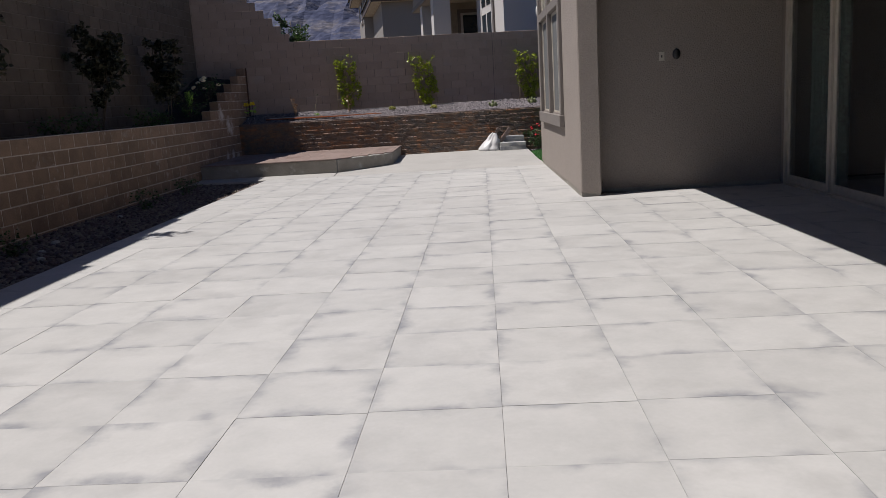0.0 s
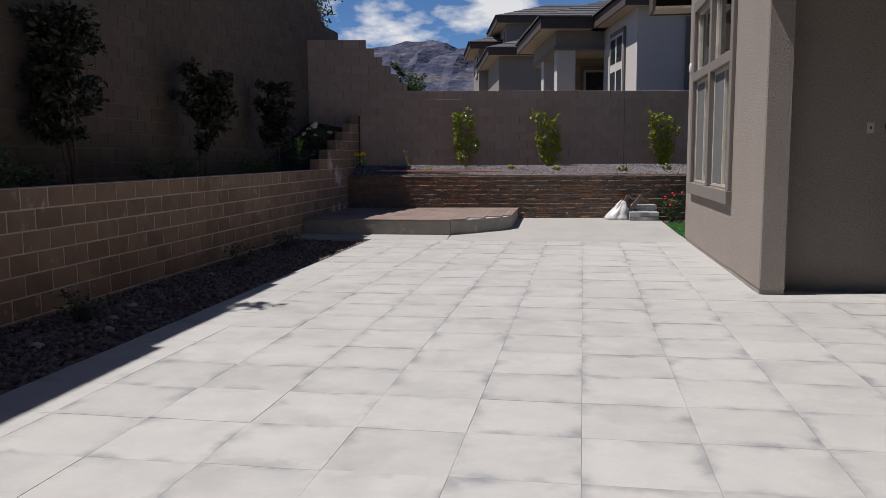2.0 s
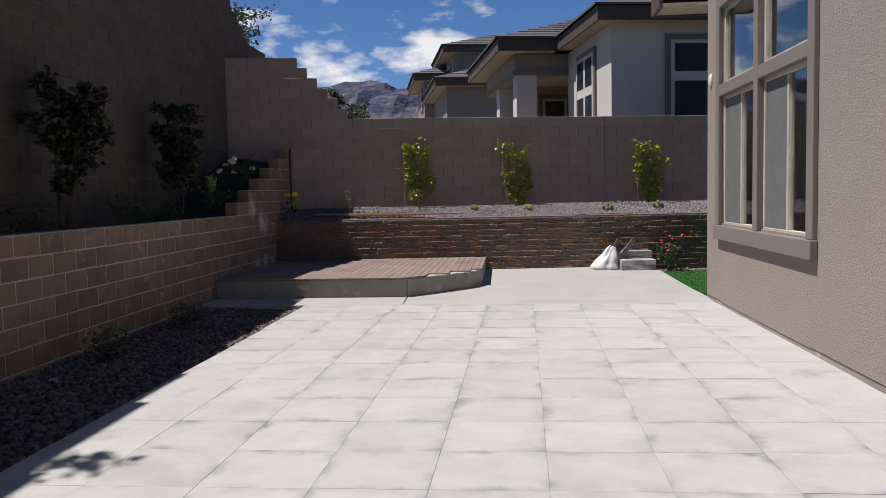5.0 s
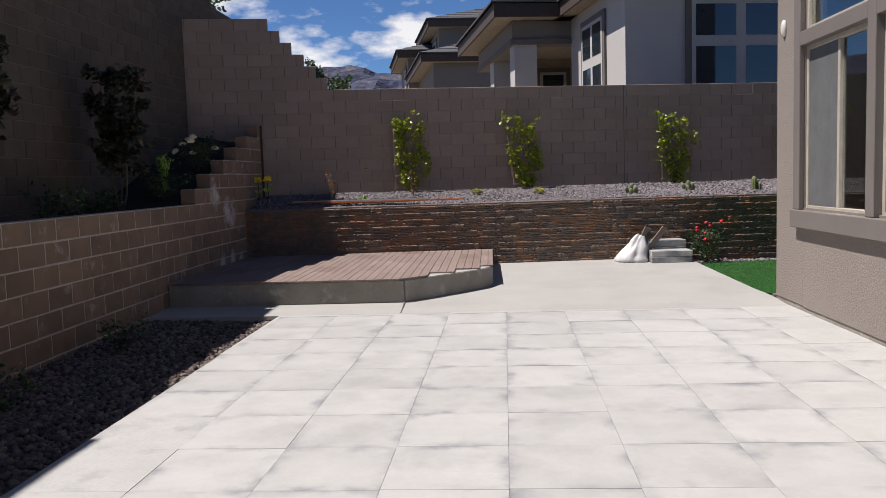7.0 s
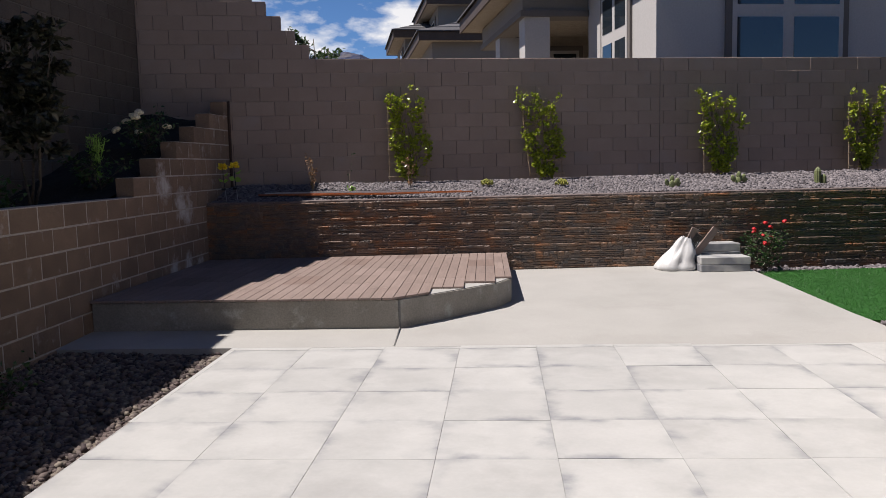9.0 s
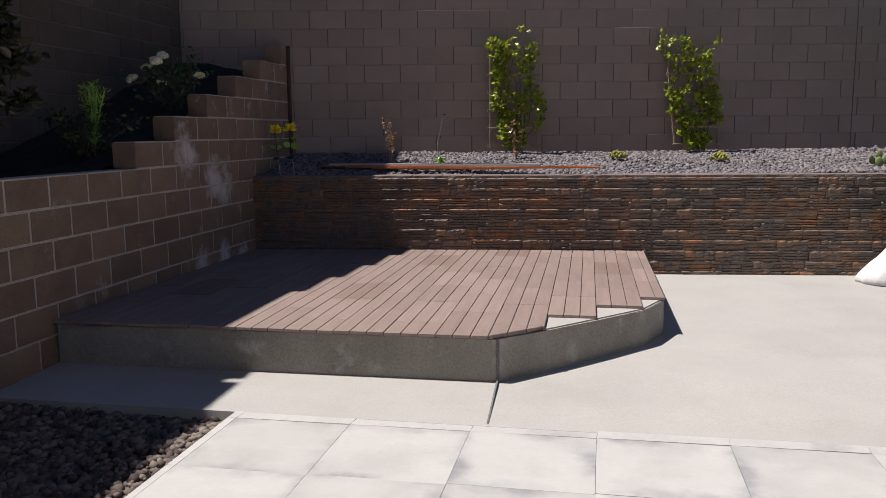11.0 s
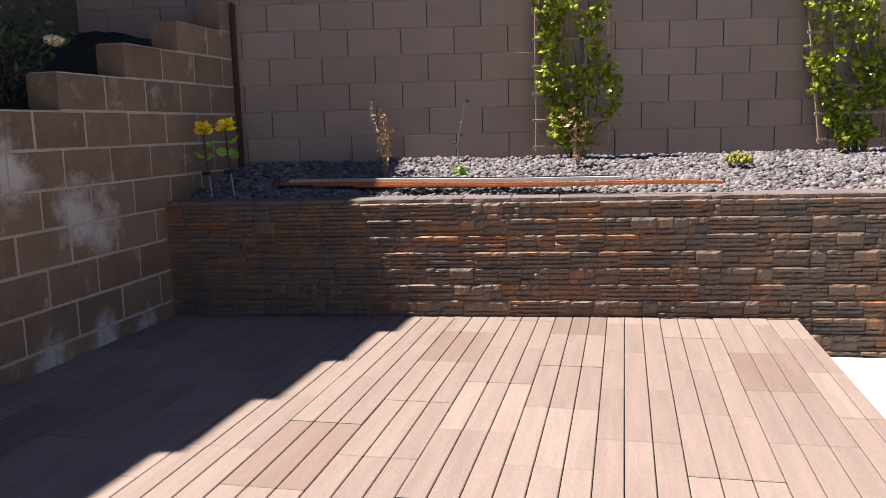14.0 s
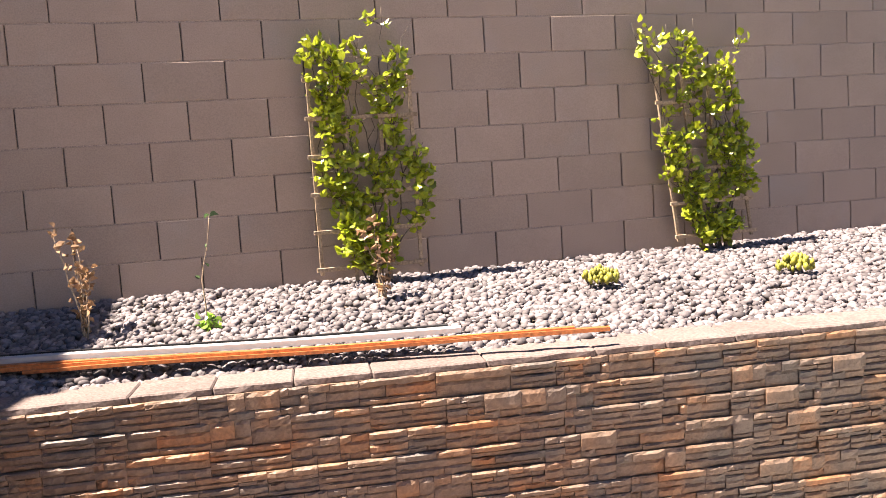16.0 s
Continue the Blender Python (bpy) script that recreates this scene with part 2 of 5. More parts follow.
def salt_bloom(m, spots, colour):
    """Pale lime bloom that has run down the wall below damp spots (y, z, reach)."""
    n, l = m.node_tree.nodes, m.node_tree.links
    b = n["Principled BSDF"]
    src = b.inputs["Base Color"].links[0].from_socket
    geo = n.new("ShaderNodeNewGeometry")
    total = None
    for y, z, reach in spots:
        sc = n.new("ShaderNodeVectorMath")
        sc.operation = "MULTIPLY"
        sc.inputs[1].default_value = (0.0, 1.0, 1.25)
        l.new(geo.outputs["Position"], sc.inputs[0])
        ds = n.new("ShaderNodeVectorMath")
        ds.operation, ds.inputs[1].default_value = "DISTANCE", (0.0, y, z * 1.25)
        l.new(sc.outputs[0], ds.inputs[0])
        mr = n.new("ShaderNodeMapRange")
        mr.inputs[1].default_value, mr.inputs[2].default_value, mr.inputs[3].default_value, mr.inputs[4].default_value = 0.0, reach, 0.34, 0.0
        l.new(ds.outputs["Value"], mr.inputs[0])
        if total is None:
            total = mr.outputs[0]
        else:
            ad = n.new("ShaderNodeMath")
            ad.operation = "MAXIMUM"
            l.new(total, ad.inputs[0])
            l.new(mr.outputs[0], ad.inputs[1])
            total = ad.outputs[0]
    st = n.new("ShaderNodeMapping")
    st.inputs["Scale"].default_value = (5.0, 4.5, 4.6)
    l.new(geo.outputs["Position"], st.inputs["Vector"])
    no = n.new("ShaderNodeTexNoise")
    no.inputs["Scale"].default_value, no.inputs["Detail"].default_value, no.inputs["Roughness"].default_value = 1.0, 8, 0.68
    l.new(st.outputs[0], no.inputs["Vector"])
    su = n.new("ShaderNodeMath")
    l.new(no.outputs["Fac"], su.inputs[0])
    l.new(total, su.inputs[1])
    ra = n.new("ShaderNodeMapRange")
    ra.inputs[1].default_value, ra.inputs[2].default_value, ra.inputs[4].default_value = 0.60, 0.82, 0.8
    l.new(su.outputs[0], ra.inputs[0])
    mx = n.new("ShaderNodeMixRGB")
    mx.inputs[2].default_value = (*colour, 1)
    l.new(ra.outputs[0], mx.inputs[0])
    l.new(src, mx.inputs[1])
    l.new(mx.outputs[0], b.inputs["Base Color"])


for stained in (BLOCK_TAN, BLOCK_TAN_REST):
    salt_bloom(stained, ((22.30, 1.34, 0.34), (22.86, 1.08, 0.42), (22.5, 0.34, 0.24), (22.95, 0.34, 0.26), (23.35, 0.34, 0.22)), (0.60, 0.57, 0.55))
MORTAR_BROWN = material("brown_mortar", (0.17, 0.14, 0.115), rough=0.95, fine=150, vary=0.0)
MORTAR_PALE = material("pale_mortar", (0.50, 0.435, 0.375), rough=0.95, fine=150, vary=0.0)
MORTAR_TAUPE = material("taupe_mortar", (0.335, 0.26, 0.223), (0.255, 0.203, 0.177), rough=0.95, scale=3, fine=150, vary=0.0)
MORTAR_DARK = material("dark_joint_mortar", (0.10, 0.085, 0.075), rough=0.95, fine=150, vary=0.0)
def ledge_stone(name):
    """Cast ledge stone: brown, grey, rust and slate in one block, each little ledge with its own tone."""
    m = material(name, (0.62, 0.62, 0.62), (0.44, 0.44, 0.44), rough=0.55, scale=14, fine=70, bump=0.8, depth=0.006, vary=0.0, fine_mix=0.22)
    n, l = m.node_tree.nodes, m.node_tree.links
    b = n["Principled BSDF"]
    src = b.inputs["Base Color"].links[0].from_socket
    geo, info = n.new("ShaderNodeNewGeometry"), n.new("ShaderNodeObjectInfo")
    pos = n.new("ShaderNodeTexNoise")
    pos.inputs["Scale"].default_value, pos.inputs["Detail"].default_value = 4.2, 3
    l.new(geo.outputs["Position"], pos.inputs["Vector"])
    ad = n.new("ShaderNodeMath")
    ad.operation, ad.inputs[1].default_value = "MULTIPLY_ADD", 0.42
    l.new(geo.outputs["Random Per Island"], ad.inputs[0])
    sh = n.new("ShaderNodeMath")
    sh.operation, sh.inputs[1].default_value, sh.inputs[2].default_value = "MULTIPLY_ADD", 1.5, -0.44
    l.new(pos.outputs["Fac"], sh.inputs[0])
    l.new(sh.outputs[0], ad.inputs[2])
    rp = n.new("ShaderNodeValToRGB")
    el = rp.color_ramp.elements
    el[0].position, el[0].color = 0.12, (0.20, 0.178, 0.164, 1)
    el[1].position, el[1].color = 0.95, (0.54, 0.225, 0.10, 1)
    for p, c in ((0.36, (0.27, 0.20, 0.162)), (0.58, (0.335, 0.222, 0.158)), (0.80, (0.44, 0.235, 0.132))):
        e = el.new(p)
        e.color = (*c, 1)
    l.new(ad.outputs[0], rp.inputs["Fac"])
    mx = n.new("ShaderNodeMixRGB")
    mx.blend_type, mx.inputs[0].default_value = "MULTIPLY", 1.0
    l.new(src, mx.inputs[1])
    l.new(rp.outputs["Color"], mx.inputs[2])
    l.new(mx.outputs[0], b.inputs["Base Color"])
    return m


STONE = ledge_stone("slate_ledge_stone")
STONE_BED = material("dark_stone_joint", (0.05, 0.042, 0.036), rough=0.95, vary=0.0)
COPING = material("sandstone_coping", (0.165, 0.126, 0.117), (0.130, 0.100, 0.093), rough=0.85, scale=5, fine=80, bump=0.5, vary=0.1)
STUCCO = material("taupe_stucco", (0.258, 0.221, 0.195), (0.241, 0.206, 0.182), rough=0.95, scale=1.2, fine=64, bump=0.85, depth=0.012, vary=0.0, fine_mix=0.08)
TRIM = material("stucco_trim", (0.164, 0.143, 0.13), (0.15, 0.132, 0.119), rough=0.9, scale=2, fine=110, bump=0.4, depth=0.004, vary=0.0, fine_mix=0.08)
VINYL = material("almond_vinyl", (0.484, 0.437, 0.367), rough=0.4, fine=30, bump=0.03, vary=0.0, fine_mix=0.03)
SCREEN = material("grey_insect_screen", (0.13, 0.135, 0.135), rough=0.7, fine=400, bump=0.2, vary=0.0)
# near-black colour stands for the unlit rooms
INTERIOR = material("shade_black_interior", (0.035, 0.032, 0.03), rough=0.9, vary=0.0)
CURTAIN = material("sage_curtain", (0.20, 0.25, 0.22), rough=0.9, scale=2, fine=30, vary=0.0)
GLASS = glass_material("window_glass")
DECK = material("composite_deck_board", (0.241, 0.178, 0.155), (0.198, 0.147, 0.127), rough=0.75, scale=2.5, fine=40, bump=0.35, depth=0.002, vary=0.07,
                stretch=(9, 0.8, 3), fine_mix=0.10)
DECK_DARK = material("composite_deck_board_dark", (0.198, 0.137, 0.115), (0.165, 0.115, 0.097), rough=0.75, scale=2.5, fine=40, bump=0.35, depth=0.002, vary=0.08,
                     stretch=(9, 0.8, 3), fine_mix=0.10)
DECK_PALE = material("composite_deck_board_pale", (0.267, 0.2, 0.175), (0.221, 0.165, 0.144), rough=0.75, scale=2.5, fine=40, bump=0.35, depth=0.002, vary=0.05,
                     stretch=(9, 0.8, 3), fine_mix=0.10)
PEBBLE = material("grey_pebble", (0.175, 0.154, 0.16), (0.12, 0.105, 0.112), rough=0.8, scale=10, fine=90, bump=0.3, vary=0.6, fine_mix=0.15, hue=0.03, island=True)
PEBBLE_DARK = material("brown_pebble", (0.146, 0.108, 0.0943), (0.091, 0.0697, 0.0627), rough=0.8, scale=10, fine=90, bump=0.3, vary=0.65, fine_mix=0.15, hue=0.045, island=True)
DIRT = material("dirt", (0.14, 0.11, 0.09), rough=0.95, fine=70, bump=0.8, depth=0.01, vary=0.0)
SOIL = material("dark_mulch", (0.028, 0.021, 0.016), (0.018, 0.014, 0.011), rough=0.95, scale=12, fine=70, bump=1.0, depth=0.02, vary=0.0)
TURF = material("artificial_turf", (0.018, 0.101, 0.0105), (0.015, 0.0825, 0.009), rough=0.6, scale=5, fine=90, bump=0.3, vary=0.0)
TURF_BLADE = material("turf_blade", (0.0195, 0.109, 0.0112), (0.0165, 0.09, 0.00975), rough=0.55, scale=9, fine=90, bump=0.1, vary=0.3, island=True)
LATH = material("weathered_lath", (0.345, 0.259, 0.18), (0.277, 0.203, 0.139), rough=0.85, scale=10, fine=80, bump=0.3, vary=0.15)
BARK = material("bark", (0.13, 0.10, 0.075), (0.09, 0.07, 0.05), rough=0.9, scale=20, fine=90, bump=0.8, depth=0.006, vary=0.0)
VINE_LEAF = leaf_material("glossy_vine_leaf", (0.42, 0.46, 0.036), (0.135, 0.20, 0.016), rough=0.3)
SHRUB_LEAF = leaf_material("dark_shrub_leaf", (0.07, 0.055, 0.035), (0.035, 0.045, 0.022))
TREE_LEAF = leaf_material("tree_leaf", (0.051, 0.102, 0.017), (0.0255, 0.0595, 0.0127))
ROSE_LEAF = leaf_material("rose_leaf", (0.06, 0.11, 0.035), (0.035, 0.075, 0.025))
FERN_LEAF = leaf_material("bright_fern", (0.34, 0.55, 0.09), (0.20, 0.37, 0.06))
DRY = leaf_material("dry_plant", (0.36, 0.216, 0.115), (0.259, 0.151, 0.0864), rough=0.8)
CACTUS = material("cactus_green", (0.187, 0.209, 0.0936), (0.137, 0.166, 0.0648), rough=0.7, scale=10, fine=70, bump=0.5, vary=0.1)
SUCCULENT = material("yellow_succulent", (0.274, 0.259, 0.036), (0.18, 0.187, 0.0288), rough=0.6, scale=12, fine=60, vary=0.15)
PETAL_RED = material("red_petal", (0.55, 0.012, 0.018), (0.40, 0.008, 0.012), rough=0.5, vary=0.2)
PETAL_CREAM = material("cream_petal", (0.80, 0.72, 0.52), (0.72, 0.62, 0.40), rough=0.5, vary=0.1)
PETAL_YELLOW = material("yellow_petal", (0.92, 0.78, 0.05), (0.90, 0.64, 0.03), rough=0.5, vary=0.15)
RUST = material("rusted_steel", (0.07, 0.038, 0.027), (0.05, 0.029, 0.022), rough=0.8, scale=9, fine=80, vary=0.0)
ORANGE = material("orange_painted_strip", (0.406, 0.125, 0.0351), (0.312, 0.0897, 0.0273), rough=0.5, scale=5, fine=60, vary=0.15, stretch=(1, 1, 1))
ALU = material("pale_aluminium", (0.446, 0.446, 0.454), (0.374, 0.374, 0.389), rough=0.45, metal=0.0, vary=0.05, fine_mix=0.04, bump=0.05)
BAG = material("white_plastic_sack", (0.585, 0.578, 0.57), (0.51, 0.503, 0.503), rough=0.45, scale=5, fine=24, bump=0.25, depth=0.006, vary=0.0, fine_mix=0.04)
PLASTIC_WHITE = material("white_plastic", (0.75, 0.73, 0.68), rough=0.4, bump=0.02, vary=0.0, fine_mix=0.02)
PLASTIC_BLACK = material("black_plastic", (0.02, 0.02, 0.022), rough=0.4, bump=0.05, vary=0.0)
ROOF = material("slate_roof_tile", (0.092, 0.088, 0.092), (0.068, 0.0656, 0.0704), rough=0.8, scale=5, fine=40, bump=0.4, vary=0.25, fine_mix=0.2, island=True)
WALL_PALE = material("pale_stucco", (0.50, 0.475, 0.452), (0.47, 0.447, 0.425), rough=0.95, scale=0.6, fine=30, bump=0.3, vary=0.0, fine_mix=0.05)
WALL_TAUPE = material("far_taupe_stucco", (0.225, 0.206, 0.188), (0.21, 0.191, 0.173), rough=0.95, scale=0.6, fine=30, bump=0.3, vary=0.0, fine_mix=0.05)
FASCIA = material("brown_fascia", (0.075, 0.052, 0.04), rough=0.7, vary=0.0)
SOFFIT = material("tan_soffit", (0.4, 0.344, 0.272), rough=0.9, vary=0.0)
BLUE_GLASS = material("dark_reflecting_pane", (0.02, 0.03, 0.04), rough=0.03, bump=0.0, vary=0.0, fine_mix=0.0, spec=1.0)
# distance haze is mixed into the rock's blue-grey colours
HAZE_ROCK = material("haze_tinted_rock", (0.0825, 0.0897, 0.129), (0.0468, 0.0523, 0.088), rough=1.0, scale=0.006, fine=0.05, bump=1.0, depth=6.0, vary=0.0,
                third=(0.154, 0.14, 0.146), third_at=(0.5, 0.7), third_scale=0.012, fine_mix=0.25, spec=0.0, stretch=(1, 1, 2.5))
DESERT = material("desert_ground", (0.218, 0.185, 0.152), rough=1.0, scale=0.1, fine=4, vary=0.0, spec=0.0)


# ---- building helpers ----
def part(name, bm, mat, parent=None, label="", smooth=False):
    me = bpy.data.meshes.new(name)
    bmesh.ops.recalc_face_normals(bm, faces=bm.faces)
    if smooth:
        for f in bm.faces:
            f.smooth = True
    bm.to_mesh(me)
    bm.free()
    me.materials.append(mat)
    ob = new(name, me)
    if parent:
        ob.parent = parent
    if label:
        ob["label"] = label
    return ob


def raw(name, verts, faces, mat, parent=None, smooth=False):
    me = bpy.data.meshes.new(name)
    me.from_pydata(verts, [], faces)
    if smooth:
        me.polygons.foreach_set("use_smooth", [True] * len(faces))
    me.materials.append(mat)
    ob = new(name, me)
    if parent:
        ob.parent = parent
    return ob


def thing(name, at, label, category, group="", kind="", turn=0.0):
    ob = new(name)
    ob.matrix_basis = pose(*at, 0, 0, turn)
    ob.empty_display_size = 0.1
    return tagged(ob, label, category, group, kind)


def box(x0, x1, y0, y1, z0, z1, bevel=0.0, bm=None, seg=1):
    b = bmesh.new()
    bmesh.ops.create_cube(b, size=1.0)
    for v in b.verts:
        v.co = ((x0 + x1) / 2 + v.co.x * (x1 - x0), (y0 + y1) / 2 + v.co.y * (y1 - y0), (z0 + z1) / 2 + v.co.z * (z1 - z0))
    if bevel:
        bmesh.ops.bevel(b, geom=b.edges[:], offset=bevel, segments=seg, affect="EDGES")
    if bm is None:
        return b
    me = bpy.data.meshes.new("tmp")
    b.to_mesh(me)
    b.free()
    bm.from_mesh(me)
    bpy.data.meshes.remove(me)
    return bm


def tube(points, radii, sides=7, bm=None):
    """A tapered tube along points."""
    bm = bm or bmesh.new()
    rings = []
    pts = [Vector(p) for p in points]
    for i, p in enumerate(pts):
        d = (pts[min(i + 1, len(pts) - 1)] - pts[max(i - 1, 0)]).normalized()
        a = d.orthogonal().normalized()
        c = d.cross(a)
        rings.append([bm.verts.new(p + (a * math.cos(2 * math.pi * k / sides) + c * math.sin(2 * math.pi * k / sides)) * radii[i]) for k in range(sides)])
    for r, s in zip(rings, rings[1:]):
        for k in range(sides):
            bm.faces.new((r[k], r[(k + 1) % sides], s[(k + 1) % sides], s[k]))
    bm.faces.new(rings[0])
    bm.faces.new(rings[-1][::-1])
    return bm


def blob(r, at=(0, 0, 0), squash=(0.66, 0.66, 0.66), rough=0.0, sub=2, bm=None, freq=3.0):
    b = bm or bmesh.new()
    got = bmesh.ops.create_icosphere(b, subdivisions=sub, radius=1.0)["verts"]
    for v in got:
        k = 1 + rough * noise.noise(v.co * freq + Vector(at) * 7)
        v.co = Vector((v.co.x * squash[0] * r * k, v.co.y * squash[1] * r * k, v.co.z * squash[2] * r * k)) + Vector(at)
    return b


def prism(outline, z0, z1, bevel=0.0):
    """An upright prism over a plan outline."""
    bm = bmesh.new()
    lo = [bm.verts.new((x, y, z0)) for x, y in outline]
    hi = [bm.verts.new((x, y, z1)) for x, y in outline]
    bm.faces.new(lo[::-1])
    bm.faces.new(hi)
    n = len(outline)
    for i in range(n):
        bm.faces.new((lo[i], lo[(i + 1) % n], hi[(i + 1) % n], hi[i]))
    if bevel:
        bmesh.ops.bevel(bm, geom=bm.edges[:], offset=bevel, segments=2, affect="EDGES")
    return bm


def piece(u0, u1, v0, v1, w0, w1, c=0.006):
    """A block with a chamfered front (at w1): 12 points, 9 faces. u along, v up, w outwards."""
    verts = [(u, v, w0) for u, v in ((u0, v0), (u1, v0), (u1, v1), (u0, v1))]
    verts += [(u, v, w1 - c) for u, v in ((u0, v0), (u1, v0), (u1, v1), (u0, v1))]
    verts += [(u, v, w1) for u, v in ((u0 + c, v0 + c), (u1 - c, v0 + c), (u1 - c, v1 - c), (u0 + c, v1 - c))]
    faces = [(3, 2, 1, 0), (8, 9, 10, 11)]
    for i in range(4):
        j = (i + 1) % 4
        faces += [(i, j, j + 4, i + 4), (i + 4, j + 4, j + 8, i + 8)]
    return verts, faces


def frame_of(origin, along, out):
    """Maps (u along, v up, w outwards) into the world."""
    a, o = Vector(along).normalized(), Vector(out).normalized()
    return Matrix(((a.x, 0, o.x, origin[0]), (a.y, 0, o.y, origin[1]), (0, 1, 0, origin[2]), (0, 0, 0, 1)))


def block_wall(wall, m, courses, H, thick, mat, rest_mat, mortar, pick, L=0.406, joint=0.010, recess=0.008, hjoint=None, bed_mat=None):
    """Courses: (row, u0, u1, phase). Each block is a piece; those that pick(u, row) names are objects, the rest one joined part."""
    hj = (hjoint or joint) / 2
    c = min(0.006, joint * 0.6)
    bed_v, bed_f = [], []
    v0, f0 = piece(joint / 2, L - joint / 2, hj, H - hj, -thick, 0, c)
    whole = bpy.data.meshes.new("block")
    whole.from_pydata(v0, [], f0)
    whole.materials.append(mat)
    verts, faces, core_v, core_f = [], [], [], []
    count = 0
    for row, u0, u1, phase in courses:
        u = u0 - ((u0 - phase) % L)
        while u < u1 - 0.02:
            a, b = max(u, u0), min(u + L, u1)
            if b - a > 0.03:
                if b - a > L - 0.001 and count < 300 and pick(u, row):
                    ob = new("block", whole)
                    ob.parent = wall
                    ob.matrix_parent_inverse = Matrix()
                    ob.matrix_basis = m @ Matrix.Translation((u, row * H, random.uniform(-0.002, 0.002)))
                    count += 1
                else:
                    p, q = piece(a + joint / 2, b - joint / 2, row * H + hj, (row + 1) * H - hj, -thick, random.uniform(-0.002, 0.002), c)
                    k = len(verts)
                    verts += [m @ Vector(x) for x in p]
                    faces += [tuple(i + k for i in x) for x in q]
            u += L
        p, q = piece(u0 + 0.016, u1 - 0.016, row * H, (row + 1) * H - 0.004 + 0.004 * (row + 1 < courses[-1][0]), -thick + 0.008, -recess, 0.001)
        k = len(core_v)
        core_v += [m @ Vector(x) for x in p]
        core_f += [tuple(i + k for i in x) for x in q]
        if bed_mat:
            p, q = piece(u0 + 0.01, u1 - 0.01, row * H - hj - 0.002, row * H + hj + 0.002, -thick + 0.02, -0.0035, 0.001)
            k = len(bed_v)
            bed_v += [m @ Vector(x) for x in p]
            bed_f += [tuple(i + k for i in x) for x in q]
    if bed_mat:
        raw("bed_mortar", bed_v, bed_f, bed_mat, wall)
    if verts:
        ob = raw("blockwork", verts, faces, rest_mat, wall)
        ob["kind"] = "stuff"
    raw("mortar", core_v, core_f, mortar, wall)


def leaves(spots, size, spread=1.0, rnd=random, fold=0.35, face=None):
    """Folded leaves at spots: (place, way it points). Each is four triangles and an island of its own."""
    verts, faces = [], []
    for p, way in spots:
        p, d = Vector(p), Vector(way).normalized()
        tilt = Vector((rnd.gauss(0, 1), rnd.gauss(0, 1), rnd.gauss(0, 1)))
        side = d.cross(Vector(face) + tilt * 0.45 if face else tilt).normalized()
        up = d.cross(side)
        s = size * rnd.uniform(0.65, 1.3)
        w = s * rnd.uniform(0.24, 0.34) * spread
        k = len(verts)
        lift = up * w * fold
        verts += [p, p + d * s * 0.28 + side * w * 0.85 + lift, p + d * s * 0.62 + side * w * 0.9 + lift, p + d * s - up * s * 0.08,
                  p + d * s * 0.62 - side * w * 0.9 + lift, p + d * s * 0.28 - side * w * 0.85 + lift, p + d * s * 0.45]
        faces += [(k, k + 1, k + 6), (k + 1, k + 2, k + 6), (k + 2, k + 3, k + 6), (k + 3, k + 4, k + 6), (k + 4, k + 5, k + 6), (k + 5, k, k + 6)]
    return verts, faces


def shrub(name, at, height, width, label, leaf, count, leaf_size, seed, stems=3, bare=0.2, category="shrub", trunk_r=0.018, group="", droop=0.2):
    """A shrub or small tree: a trunk that forks into limbs and twigs, with leaves along the twigs."""
    rnd = random.Random(seed)
    t = thing(name, at, label, category, group)
    wood = bmesh.new()
    twigs = []
    for s in range(stems):
        a = rnd.uniform(0, 6.28)
        lean = rnd.uniform(0.05, 0.3)
        p = Vector((rnd.uniform(-0.03, 0.03), rnd.uniform(-0.03, 0.03), -0.02))
        pts = [p.copy()]
        for k in range(6):
            p = p + Vector((math.cos(a) * lean * width * 0.3 + rnd.gauss(0, 0.02), math.sin(a) * lean * width * 0.3 + rnd.gauss(0, 0.02), height * 0.15 * rnd.uniform(0.9, 1.1)))
            pts.append(p.copy())
        tube(pts, [trunk_r * (1 - 0.13 * k) for k in range(7)], 6, wood)
        for k in range(14):
            h = rnd.uniform(bare, 0.98)
            i = min(int(h * 6), 5)
            q = pts[i].lerp(pts[i + 1], h * 6 - i)
            b = rnd.uniform(0, 6.28)
            reach = width * 0.5 * (1.0 - 0.55 * abs(h - 0.5)) * rnd.uniform(0.45, 1.1)
            e = q + Vector((math.cos(b) * reach, math.sin(b) * reach, reach * rnd.uniform(0.2, 0.9)))
            mid = q.lerp(e, 0.5) + Vector((rnd.gauss(0, 0.02), rnd.gauss(0, 0.02), rnd.uniform(0, 0.04)))
            tube([q, mid, e], [trunk_r * 0.4, trunk_r * 0.28, trunk_r * 0.12], 4, wood)
            twigs.append((q, mid, e))
    part("trunk", wood, BARK, t, smooth=True)
    spots = []
    for k in range(count):
        q, mid, e = twigs[rnd.randrange(len(twigs))]
        f = rnd.uniform(0.25, 1.05)
        p = q.lerp(mid, f * 2) if f < 0.5 else mid.lerp(e, f * 2 - 1)
        p = p + Vector((rnd.gauss(0, 0.035), rnd.gauss(0, 0.035), rnd.gauss(0, 0.035))) * (width + 0.3)
        spots.append((p, (e - q).normalized() * 0.6 + Vector((rnd.gauss(0, 0.7), rnd.gauss(0, 0.7), rnd.gauss(0, 0.5) - droop))))
    v, f = leaves(spots, leaf_size, 1.0, rnd)
    raw("crown", v, f, leaf, t)
    return t


